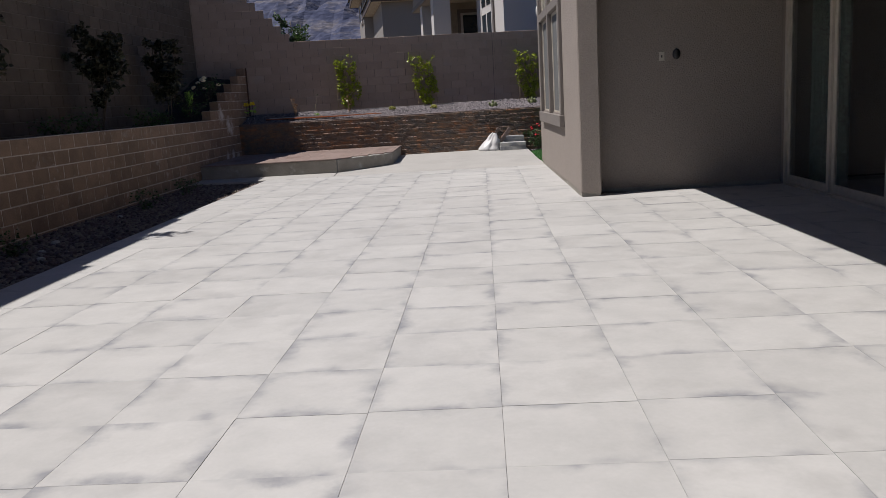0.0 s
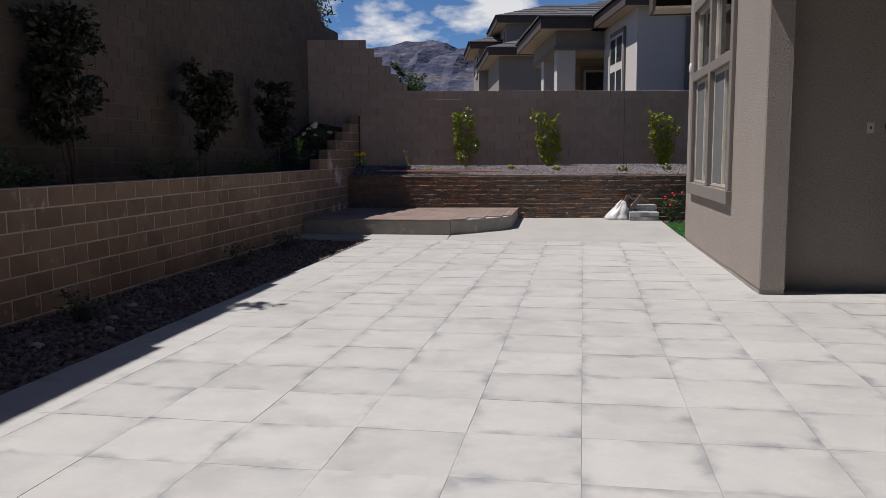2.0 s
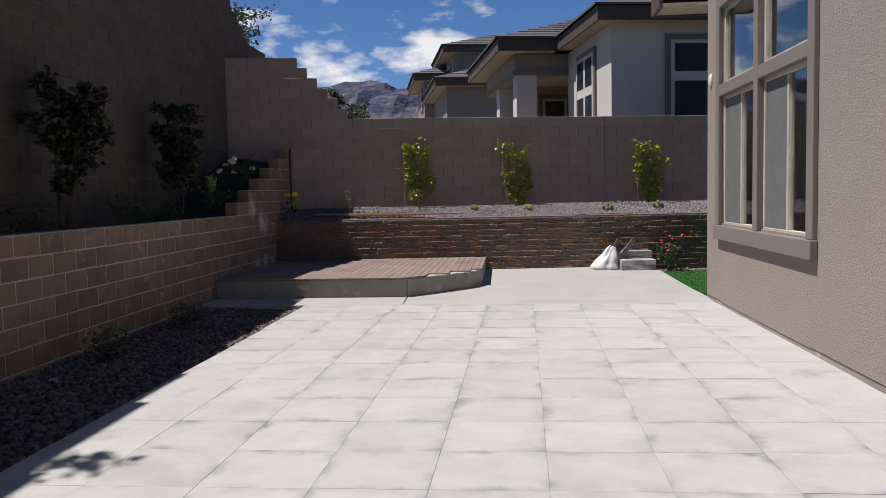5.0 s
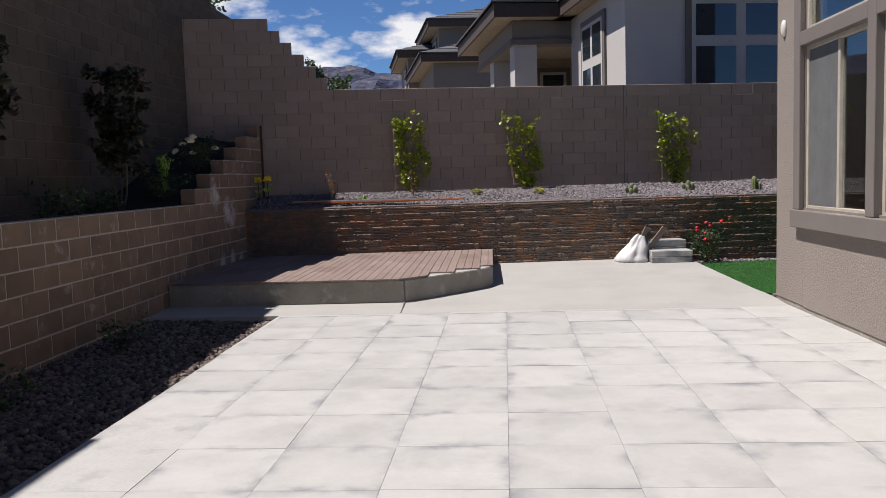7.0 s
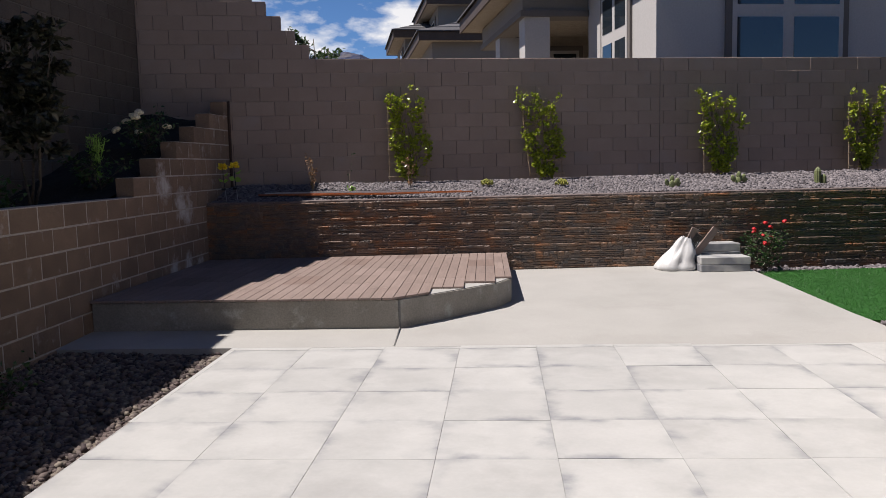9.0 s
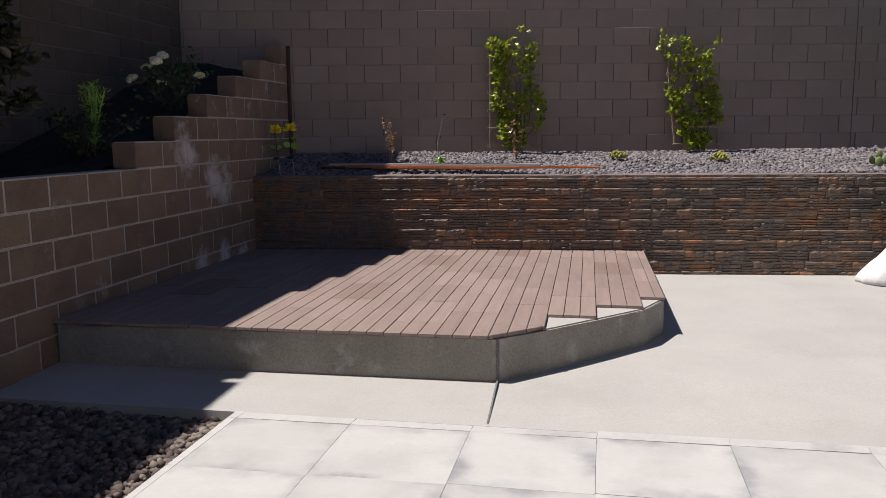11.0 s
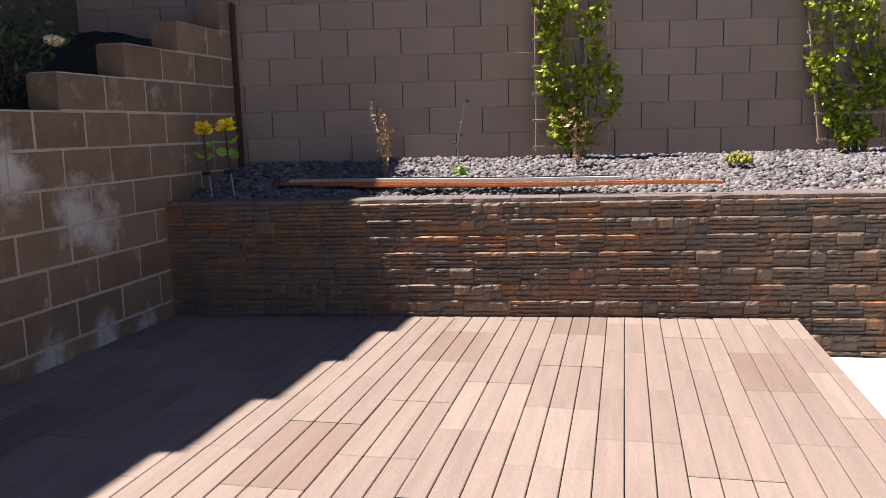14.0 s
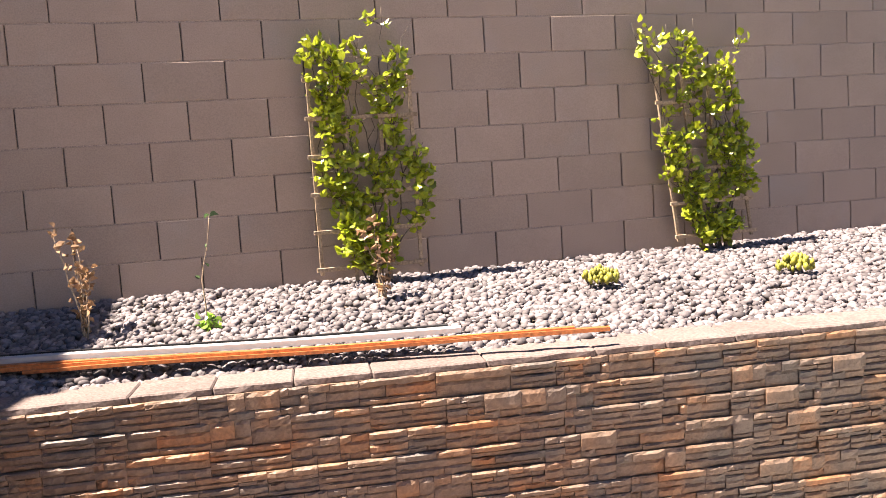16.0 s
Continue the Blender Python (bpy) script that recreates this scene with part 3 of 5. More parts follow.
def pebbles(name, area, per_m2, size, ground, mat, label, seed, inside=None):
    """Loose stones over a rectangle, one joined object. ground(x, y) gives the bed's height."""
    rnd = random.Random(seed)
    b = bmesh.new()
    bmesh.ops.create_icosphere(b, subdivisions=1, radius=1.0)
    unit = [v.co.copy() for v in b.verts]
    tri = [tuple(v.index for v in f.verts) for f in b.faces]
    b.free()
    x0, x1, y0, y1 = area
    verts, faces = [], []
    for k in range(int((x1 - x0) * (y1 - y0) * per_m2)):
        x, y = rnd.uniform(x0, x1), rnd.uniform(y0, y1)
        if inside and not inside(x, y):
            continue
        s = size * rnd.uniform(0.55, 1.35)
        q = Euler((rnd.gauss(0, 0.35), rnd.gauss(0, 0.35), rnd.uniform(0, 6.28))).to_matrix()
        sx, sy, sz = s * rnd.uniform(0.8, 1.25), s * rnd.uniform(0.6, 1.0), s * rnd.uniform(0.45, 0.75)
        c = Vector((x, y, ground(x, y) + sz * rnd.uniform(0.1, 0.9)))
        n = len(verts)
        for u in unit:
            j = 1 + 0.16 * rnd.uniform(-1, 1)
            verts.append(c + q @ Vector((u.x * sx * j, u.y * sy * j, u.z * sz * j)))
        faces += [tuple(i + n for i in t) for t in tri]
    ob = raw(name, verts, faces, mat, smooth=True)
    return tagged(ob, label, "gravel", kind="stuff")


# ---- plan ----
X_HOUSE, Y_COL, Y_FAR = 1.11, 14.53, 20.16
X_PLANTER, X_UPPER = -5.93, -7.12
BACK = frame_of((-7.12, 24.566, 0.03), (0.66, 0.132, 0), (0.2, -1, 0))
BACK_COS = 1 / math.sqrt(1.04)


def back_y(x):
    return 25.19 + 0.2 * (x + 4)


def stone_y(x):
    return 23.66 + 0.09 * (x + 5.93)


def slab_z(y):
    return 0.028 * max(0.0, min(1.0, (y - 19.85) / 0.5)) + 0.011 * max(0.0, y - 20.35)


# ---- ground ----
bm = bmesh.new()
grid = [(-4000, -4000), (4000, -4000), (4000, 5000), (-4000, 5000)]
vs = [bm.verts.new((x, y, -0.12)) for x, y in grid]
bm.faces.new(vs)
tagged(part("ground", bm, DESERT), "pale desert earth that reaches the horizon", "ground", kind="structure")

# smooth slab round the deck, sloping up to the stone wall
slab_outline = [(-5.93, 19.80), (1.15, 19.74), (1.09, 20.85), (1.08, 23.95), (0.92, 24.35), (-5.93, 23.8)]
bm = prism(slab_outline, -0.12, 0.0)
bmesh.ops.subdivide_edges(bm, edges=bm.edges[:], cuts=15, use_grid_fill=True)
for v in bm.verts:
    if v.co.z > -0.005:
        v.co.z = slab_z(v.co.y)
pavement = tagged(part("pavement", bm, CONCRETE), "smooth pale concrete slab beside the deck", "pavement", kind="structure")

# ---- deck and its plinth ----
DECK_Z = 0.308
plinth = thing("deck", (0, 0, 0), "brown composite deck on a raw concrete plinth, one corner unfinished", "deck")
P_OUT = [(-5.92, 20.44), (-3.08, 20.45), (-2.82, 20.69), (-2.50, 21.02), (-2.19, 21.36), (-2.03, 21.72), (-2.04, 24.02), (-5.92, 23.68)]
part("plinth", prism(P_OUT, -0.05, DECK_Z - 0.03, 0.004), PLINTH, plinth, "raw grey concrete plinth")
part("plinth_cap", prism([(-3.15, 20.62), (-3.05, 20.50), (-2.81, 20.72), (-2.50, 21.05), (-2.20, 21.38), (-2.04, 21.74), (-2.06, 22.1), (-2.06, 23.9), (-3.15, 23.7)], DECK_Z - 0.030, DECK_Z - 0.022), CONCRETE, plinth, "smooth pale concrete top")
part("corner_joint", box(-0.010, 0.010, -0.010, 0.010, 0, DECK_Z - 0.035), BASE, plinth).matrix_basis = pose(-3.082, 20.456, 0.0, 0, 0, 25)

# interlocking deck tiles: three slats each, laid in half bond
SLAT, TILE_L = 0.1035, 0.61
rnd = random.Random(5)


def deck_front(xm):
    """Where the boards end towards the patio."""
    if xm < -3.13:
        return 20.405
    if xm < -2.82:
        return 20.41 + (xm + 3.13) * 0.93
    if xm < -2.51:
        return 21.02
    if xm < -2.20:
        return 21.36
    return 21.67


DARK_TILES = {(-5, 21.3), (1, 22.6), (-4, 22.8), (-9, 21.3), (-2, 23.5)}
END_GAP = {0: 0.05, 1: 0.02, 2: 0.055}
for g in range(-10, 3):
    gx = -2.82 + g * 3 * SLAT
    y = 20.405 - (0.305 if g % 2 else 0.0) if gx < -2.9 else deck_front(gx + 0.05)
    if gx > -3.2 and gx < -2.9:
        y = 20.08
    while y < 24.2:
        tile = None
        tone = DECK_PALE if rnd.random() < 0.3 else DECK
        if (g, round(y, 1)) in DARK_TILES:
            tone = DECK_DARK
        for k in range(3):
            x0, x1 = gx + k * SLAT, gx + (k + 1) * SLAT
            x1 = min(x1, -2.026)
            xm = (x0 + x1) / 2
            if x0 < -5.93 or x1 - x0 < 0.03:
                continue
            a, b_ = max(y, deck_front(xm)), min(y + TILE_L, stone_y(xm) - END_GAP.get(g, 0.014))
            if b_ - a < 0.03:
                continue
            if tile is None:
                tile = new("deck_tile")
                tile.parent = plinth
                tile.matrix_basis = pose(gx, max(y, 20.4), DECK_Z + rnd.uniform(-0.0015, 0.0015))
                tile.empty_display_size = 0.05
                ty = max(y, 20.4)
            bmk = box((x0 - x1) / 2 + 0.002, (x1 - x0) / 2 - 0.002, 0.0025, b_ - a - 0.0025, -0.022, 0, 0.003)
            if a > y + 0.001 and -3.13 < xm < -2.82:
                for v in bmk.verts:
                    if v.co.y < 0.03:
                        v.co.y += v.co.x * 0.93
            ob = part("slat", bmk, tone, tile)
            ob.matrix_basis = pose(xm - gx, a - ty, 0)
        y += TILE_L

# ---- walls of block ----
wall_west = new("wall_west")
tagged(wall_west, "low tan block planter wall with pale mortar, stepping up at its end", "wall", kind="structure")
M_PL = frame_of((X_PLANTER, 0.0, 0.0), (0, 1, 0), (1, 0, 0))
rows = []
for r in range(-1, 6):
    rows.append((r, 8.0, 24.79, 21.5 + (0.203 if r % 2 else 0.0)))
for r in range(6, 12):
    rows.append((r, 21.5 + 0.61 * (r - 6), 24.79, 21.5 + 0.61 * (r - 6)))
block_wall(wall_west, M_PL, rows, 0.2033, 0.19, BLOCK_TAN, BLOCK_TAN_REST, MORTAR_PALE, lambda u, r: u > 11.5 and r >= 0, joint=0.012, recess=0.004)
part("wall_base", box(-6.12, -5.94, -6, 7.99, -0.2, 1.22), BLOCK_TAN, wall_west)

wall_upper = new("wall_upper")
tagged(wall_upper, "tall tan block retaining wall behind the planter, its shade put into the block colour", "wall", kind="structure")
M_UP = frame_of((X_UPPER, 0.0, 0.0), (0, 1, 0), (1, 0, 0))


def upper_top(y):
    y += 0.14
    if y < 11.0:
        return 30
    if y < 12.6:
        return 29
    if y < 14.2:
        return 28
    if y < 15.2:
        return 27
    if y < 16.6:
        return 26
    if y < 19.9:
        return 25
    if y < 25.2:
        return min(24 + max(0, int((y - 20.55) / 0.61) + 1), 30)
    return max(26 - int((y - 25.3) / 0.3), 21)


M_UPROWS = []
for r in range(5, 31):
    spans, start, y = [], None, 8.0
    while y < 28.05:
        ok = upper_top(y + 0.01) > r
        if ok and start is None:
            start = y
        if not ok and start is not None:
            spans.append((start, y))
            start = None
        y += 0.05
    if start is not None:
        spans.append((start, 28.0))
    for a, b in spans:
        M_UPROWS.append((r, a, b, 0.203 * (r % 2)))
block_wall(wall_upper, M_UP, M_UPROWS, 0.2033, 0.2, BLOCK_SHADED, BLOCK_SHADED_REST, MORTAR_BROWN, lambda u, r: 13.0 < u < 24.0 and 7 <= r <= 20)
part("wall_base", box(-7.32, -7.14, -6, 7.99, 0.9, 6.1), BLOCK_SHADED, wall_upper)
part("wall_foot", box(-7.30, -7.14, 8, 28, -0.2, 1.02), BLOCK_SHADED, wall_upper)

wall_north = new("wall_north")
tagged(wall_north, "taupe concrete block garden wall with stepped top at one end", "wall", kind="structure")
rows = []
lim = {15: -4.79, 16: -4.98, 17: -5.17, 18: -5.37, 19: -5.56, 20: -5.75}
for r in range(0, 21):
    x_end = lim.get(r, 9.5)
    rows.append((r, 0.0, (x_end + 7.12) / BACK_COS, 0.233 if r % 2 else 0.03))
block_wall(wall_north, BACK, rows, 0.201, 0.2, BLOCK_GREY, BLOCK_GREY_REST, MORTAR_DARK, lambda u, r: 1.6 < u < 9.2 and 5 <= r <= 15,
           joint=0.006, recess=0.016, hjoint=0.005, bed_mat=MORTAR_TAUPE)
control = part("control_joint", box(-0.004, 0.004, -0.003, 0.05, 0.0, 3.04), MORTAR_DARK, wall_north)
control.matrix_basis = pose(0.42, back_y(0.42) - 0.001, 0.0, 0, 0, 11.31)

# ---- planter soil behind the low wall ----
bm = bmesh.new()
bmesh.ops.create_grid(bm, x_segments=14, y_segments=150, size=0.5)
for v in bm.verts:
    px, py = -6.62 + v.co.x * 1.0, 9.5 + v.co.y * 31.0
    py = min(py, 24.75)
    rise = max(0.0, min(1.0, (py - 20.9) / 3.6))
    z = 1.10 + 1.12 * rise + 0.10 * (-(px + 6.62)) * (0.3 + rise)
    z += 0.05 * noise.noise(Vector((px * 2.5, py * 2.5, 0))) + 0.025 * noise.noise(Vector((px * 9, py * 9, 3)))
    v.co = (px, py, z)
tagged(part("planter_soil", bm, SOIL, smooth=True), "dark mulch in the raised planter", "soil", kind="structure")


def soil_z(x, y):
    rise = max(0.0, min(1.0, (y - 20.9) / 3.6))
    return 1.10 + 1.12 * rise + 0.10 * (-(x + 6.62)) * (0.3 + rise)


# ---- dry-stone veneer wall with coping ----
wall_stone = new("wall_stone")
tagged(wall_stone, "low retaining wall of brown slate ledge stone with a sandstone coping", "wall", kind="structure")
ang = math.atan(0.09)
M_ST = frame_of((-5.93, 23.66, 0.0), (1, 0.09, 0), (0.09, -1, 0))
S_LEN, S_TOP = 13.5, 1.025
BL, BH = 0.297, 0.1025
rnd = random.Random(11)
v, f = piece(0, S_LEN, -0.1, S_TOP - 0.004, -0.25, -0.020, 0.001)
raw("core", [M_ST @ Vector(p) for p in v], f, STONE_BED, wall_stone)


def ledge(u0, u1, v0, v1, w, seed, verts, faces):
    """One rough little ledge: an uneven front with broken edges, and its sides."""
    nx, n0 = max(2, int((u1 - u0) / 0.028)), len(verts)
    for j in range(4):
        for i in range(nx + 1):
            fu, fv = i / nx, (0.0, 0.22, 0.74, 1.0)[j]
            edge = j in (0, 3) or i in (0, nx)
            q = Vector((u0 * 31 + fu * 4.0, fv * 2.3 + v0 * 40, seed * 5.7))
            d = w + 0.0055 * noise.noise(q * 1.7) - (0.005 + 0.0035 * noise.noise(q * 3.1) if edge else 0.0) + (0.0025 if j == 2 else 0)
            y = v0 + (v1 - v0) * fv + (0.0022 * noise.noise(q * 2.3) if edge else 0.0)
            x = u0 + (u1 - u0) * fu + (0.003 * noise.noise(q * 2.9 + Vector((7, 0, 0))) if 0 < i < nx else 0.0)
            verts.append((x, y, d))
    w_ = nx + 1
    for j in range(3):
        for i in range(nx):
            k = n0 + j * w_ + i
            faces.append((k, k + 1, k + w_ + 1, k + w_))
    rim = [n0 + i for i in range(w_)] + [n0 + j * w_ + nx for j in (1, 2)] + [n0 + 3 * w_ + i for i in range(nx, -1, -1)] + [n0 + j * w_ for j in (2, 1)]
    k0 = len(verts)
    verts += [(verts[i][0], verts[i][1], -0.03) for i in rim]
    for i in range(len(rim)):
        j = (i + 1) % len(rim)
        faces.append((rim[j], rim[i], k0 + i, k0 + j))


shared_stone = []
for k in range(28):
    bv, bf = [], []
    cuts = rnd.choice(((0.36, 0.34, 0.30), (0.3, 0.4, 0.3), (0.26, 0.26, 0.24, 0.24), (0.22, 0.28, 0.25, 0.25), (0.25, 0.45, 0.3), (0.2, 0.3, 0.2, 0.3)))
    wide = [0.0] + sorted(rnd.sample((0.28, 0.36, 0.5, 0.62, 0.7), rnd.choice((0, 1, 1)))) + [1.0]
    for a, b_ in zip(wide, wide[1:]):
        if rnd.random() < 0.34:
            rows_ = rnd.choice(((0.22, 0.78), (0.34, 0.66), (0.62, 0.38)))
        else:
            rows_ = cuts
        z = 0.0
        for h in rows_:
            spl = [a, b_] if b_ - a < 0.34 or rnd.random() < 0.35 else [a, a + (b_ - a) * rnd.uniform(0.3, 0.7), b_]
            for c, d in zip(spl, spl[1:]):
                ledge(c * BL + 0.0008, d * BL - 0.0008, z * BH + 0.0006, (z + h) * BH - 0.0006, rnd.uniform(-0.006, 0.005) + (0.011 if z + h > 0.95 else 0), k + rnd.random(), bv, bf)
            z += h
    me = bpy.data.meshes.new("stone")
    me.from_pydata(bv, [], bf)
    me.materials.append(STONE)
    shared_stone.append((me, [Vector(p) for p in bv], bf))
sv, sf, count = [], [], 0
for row in range(10):
    u = -rnd.uniform(0.02, 0.28)
    while u < S_LEN:
        me, pv, pf = shared_stone[rnd.randrange(28)]
        T = M_ST @ Matrix.Translation((u + 0.001, row * BH, rnd.uniform(-0.004, 0.005))) @ Matrix.Rotation(rnd.gauss(0, 0.004), 4, "Z")
        if count < 300 and row >= 2 and 0.0 <= u < 11.2:
            ob = new("stone", me)
            ob.parent = wall_stone
            ob.matrix_basis = T
            count += 1
        else:
            n0 = len(sv)
            sv += [T @ p for p in pv]
            sf += [tuple(i + n0 for i in t) for t in pf]
        u += BL
ob = raw("stonework", sv, sf, STONE, wall_stone)
ob["kind"] = "stuff"
u = 0.0
while u < S_LEN:
    w = BL * rnd.choice((1.0, 1.0, 1.5))
    bmk = box(0.0015, w - 0.0015, 0.0, 0.032, -0.25, -0.002, 0.006)
    bmesh.ops.subdivide_edges(bmk, edges=[e for e in bmk.edges if abs(e.verts[0].co.x - e.verts[1].co.x) > 0.1], cuts=5)
    for v in bmk.verts:
        v.co.z += 0.008 * noise.noise(Vector((v.co.x * 17 + u * 5, v.co.y * 20, 1)))
        v.co.y += 0.005 * noise.noise(Vector((v.co.x * 12 + u * 5, 4, v.co.z * 12)))
    ob = part("coping_stone", bmk, COPING, wall_stone)
    ob.matrix_basis = M_ST @ Matrix.Translation((u, S_TOP - 0.004, rnd.uniform(-0.005, 0.003)))
    u += w

# ---- gravel bed above the stone wall ----
def bed_z(x, y):
    k = max(0.0, min(1.0, (y - stone_y(x) - 0.2) / max(0.3, back_y(x) - stone_y(x) - 0.2)))
    return 1.035 + 0.20 * k + 0.025 * noise.noise(Vector((x * 1.5, y * 1.5, 0)))


bm = bmesh.new()
bmesh.ops.create_grid(bm, x_segments=60, y_segments=12, size=0.5)
for v in bm.verts:
    px = 1.5 + v.co.x * 15.4
    ya, yb = stone_y(px) + 0.22, back_y(px) + 0.02
    py = ya + (v.co.y + 0.5) * (yb - ya)
    v.co = (px, py, bed_z(px, py) - 0.02)
tagged(part("gravel_bed_earth", bm, DIRT, smooth=True), "earth under the gravel of the raised bed", "soil", kind="structure")
pebbles("gravel_bed", (-5.95, 0.2, 23.6, 26.1), 2500, 0.0215, bed_z, PEBBLE, "loose grey and pinkish pebbles in the raised bed", 21,
        lambda x, y: stone_y(x) + 0.2 < y < back_y(x) - 0.01)
pebbles("gravel_bed", (0.2, 5.2, 23.9, 27.1), 1500, 0.026, bed_z, PEBBLE, "loose grey and pinkish pebbles in the raised bed", 22,
        lambda x, y: stone_y(x) + 0.2 < y < back_y(x) - 0.01)

# ---- gravel strip by the planter wall ----
def edge_x(y):
    return -4.42 - 0.006 * (19.8 - y)


bm = prism([(-5.95, -6), (edge_x(0), -6), (edge_x(6), 6), (-4.42, 19.8), (-5.95, 19.8)], -0.10, -0.055)
tagged(part("gravel_strip_earth", bm, DIRT), "earth under the gravel strip", "soil", kind="structure")
def strip_z(x, y):
    return -0.055 + 0.02 * noise.noise(Vector((x * 2, y * 2, 0)))


pebbles("gravel_strip", (-5.93, -4.3, 9.0, 15.0), 850, 0.031, strip_z, PEBBLE_DARK,
        "brown and grey pebbles along the planter wall", 23, lambda x, y: x < edge_x(y) - 0.01)
pebbles("gravel_strip", (-5.93, -4.3, 15.0, 19.8), 1250, 0.026, strip_z, PEBBLE_DARK,
        "brown and grey pebbles along the planter wall", 25, lambda x, y: x < edge_x(y) - 0.01)

# ---- pavers ----
patio = new("patio_pavers")
tagged(patio, "off-white porcelain pavers with grey clouding", "pavement", kind="structure")
PITCH = 0.619
TURN_P = math.radians(1.0)
part("bedding", prism([(-4.57, -6), (8, -6), (8, 19.8), (-4.415, 19.8)], -0.12, -0.0035), GROUT, patio)
full = bpy.data.meshes.new("paver")
b = box(0.0009, PITCH - 0.0009, 0.0009, PITCH - 0.0009, -0.012, 0.0, 0.0005)
b.to_mesh(full)
b.free()
full.materials.append(PAVER)
rnd = random.Random(3)
cs, sn = math.cos(TURN_P), math.sin(TURN_P)
O = Vector((-3.135, 19.70, 0))
count, cut_v, cut_f = 0, [], []
for i in range(-4, 19):
    for j in range(-42, 1):
        def world_of(u, w):
            return O.x + u * cs + w * sn, O.y + w * cs
        u0, w0 = i * PITCH, j * PITCH
        cx, cy = world_of(u0 + PITCH / 2, w0 + PITCH / 2)
        if cy < -5 or cx > 7.5:
            continue
        corners = [world_of(u0 + a * PITCH, w0 + b_ * PITCH) for a, b_ in ((0, 0), (1, 0), (1, 1), (0, 1))]
        left_cut = min(c[0] for c in corners) < edge_x(cy)
        if max(c[0] for c in corners) < edge_x(cy) + 0.03:
            continue
        in_house = corners[0][0] > X_HOUSE and cy > 14.9
        if in_house:
            continue
        z = rnd.uniform(-0.0012, 0.0012)
        if not left_cut and corners[2][1] <= 19.79 and not (corners[1][0] > X_HOUSE - 0.02 and corners[2][1] > 14.5) and count < 300 and cy > 4.5 and cx < 3.4:
            ob = new("paver", full)
            ob.parent = patio
            ob.matrix_basis = Matrix.Translation((corners[0][0], corners[0][1], z)) @ Matrix.Rotation(-TURN_P, 4, "Z")
            count += 1
        else:
            quad = []
            for px, py in corners:
                px = max(px, edge_x(py))
                py = min(py, 19.795)
                if cy > 14.5:
                    px = min(px, X_HOUSE + 0.02)
                quad.append((px, py))
            if quad[1][0] - quad[0][0] < 0.02 or quad[2][1] - quad[1][1] < 0.02:
                continue
            mx, my = sum(q[0] for q in quad) / 4, sum(q[1] for q in quad) / 4
            n0 = len(cut_v)
            g = 0.0009
            ins = [(px + (g if px < mx else -g), py + (g if py < my else -g)) for px, py in quad]
            cut_v += [(px, py, -0.012) for px, py in ins] + [(px, py, z) for px, py in ins]
            cut_f += [(n0 + 4, n0 + 5, n0 + 6, n0 + 7)] + [(n0 + a, n0 + (a + 1) % 4, n0 + 4 + (a + 1) % 4, n0 + 4 + a) for a in range(4)]
PAVER_REST = material("porcelain_paver_rest", (0.449, 0.441, 0.426), (0.396, 0.391, 0.378), rough=0.55, scale=3.5, fine=45, bump=0.08, depth=0.002, vary=0.03,
                      third=(0.238, 0.241, 0.251), third_at=(0.56, 0.78), third_scale=2.1, fine_mix=0.05, island=True)
ob = raw("cut_pavers", cut_v, cut_f, PAVER_REST, patio)
ob["kind"] = "stuff"

# ---- the house ----
house = thing("house", (0, 0, 0), "taupe stucco house with a covered patio and almond vinyl windows", "house")
WY0, WY1, WZ0, WZ1 = 16.34, 19.38, 1.06, 3.75     # the opening of the window


def slab_part(name, x0, x1, y0, y1, z0, z1, mat=STUCCO, bevel=0.0, parent=house, label=""):
    return part(name, box(x0, x1, y0, y1, z0, z1, bevel), mat, parent, label)


# Z_TOP is an unseen height, raised to keep sky light off the west walls
Z_TOP, DX = 7.4, 3.85
slab_part("wall", X_HOUSE, X_HOUSE + 0.27, Y_COL, WY0, 0.05, Z_TOP, bevel=0.014)
slab_part("wall", X_HOUSE, X_HOUSE + 0.22, WY1, Y_FAR, 0.05, Z_TOP, bevel=0.012)
slab_part("wall", X_HOUSE + 0.001, X_HOUSE + 0.219, WY0 - 0.012, WY1 + 0.012, 0.05, WZ0)
slab_part("wall", X_HOUSE + 0.001, X_HOUSE + 0.219, WY0 - 0.012, WY1 + 0.012, WZ1, Z_TOP - 0.01)
slab_part("wall", X_HOUSE + 0.219, 9.0, Y_FAR - 0.22, Y_FAR - 0.001, 0.05, Z_TOP)
slab_part("wall", X_HOUSE + 0.219, 9.0, 14.9, 15.1, 0.05, Z_TOP)
slab_part("foundation", X_HOUSE + 0.012, X_HOUSE + 0.26, Y_COL + 0.02, Y_FAR - 0.02, -0.1, 0.052, PLINTH)
slab_part("foundation", X_HOUSE + 0.261, 3.85, 14.92, 15.08, -0.1, 0.052, PLINTH)
slab_part("roof", X_HOUSE - 0.01, 9.0, -6.0, Y_FAR + 0.3, Z_TOP, Z_TOP + 0.3, ROOF)
# eaves that turn the far corner
slab_part("soffit", 0.52, 3.2, Y_FAR + 0.004, Y_FAR + 0.58, 3.97, 4.01, SOFFIT)
slab_part("fascia", 0.47, 0.519, Y_FAR + 0.004, Y_FAR + 0.62, 3.95, 4.22, FASCIA)
slab_part("fascia", 0.52, 3.2, Y_FAR + 0.581, Y_FAR + 0.62, 3.95, 4.22, FASCIA)
slab_part("eaves_roof", 0.50, 3.2, Y_FAR + 0.004, Y_FAR + 0.60, 4.225, 4.28, ROOF)
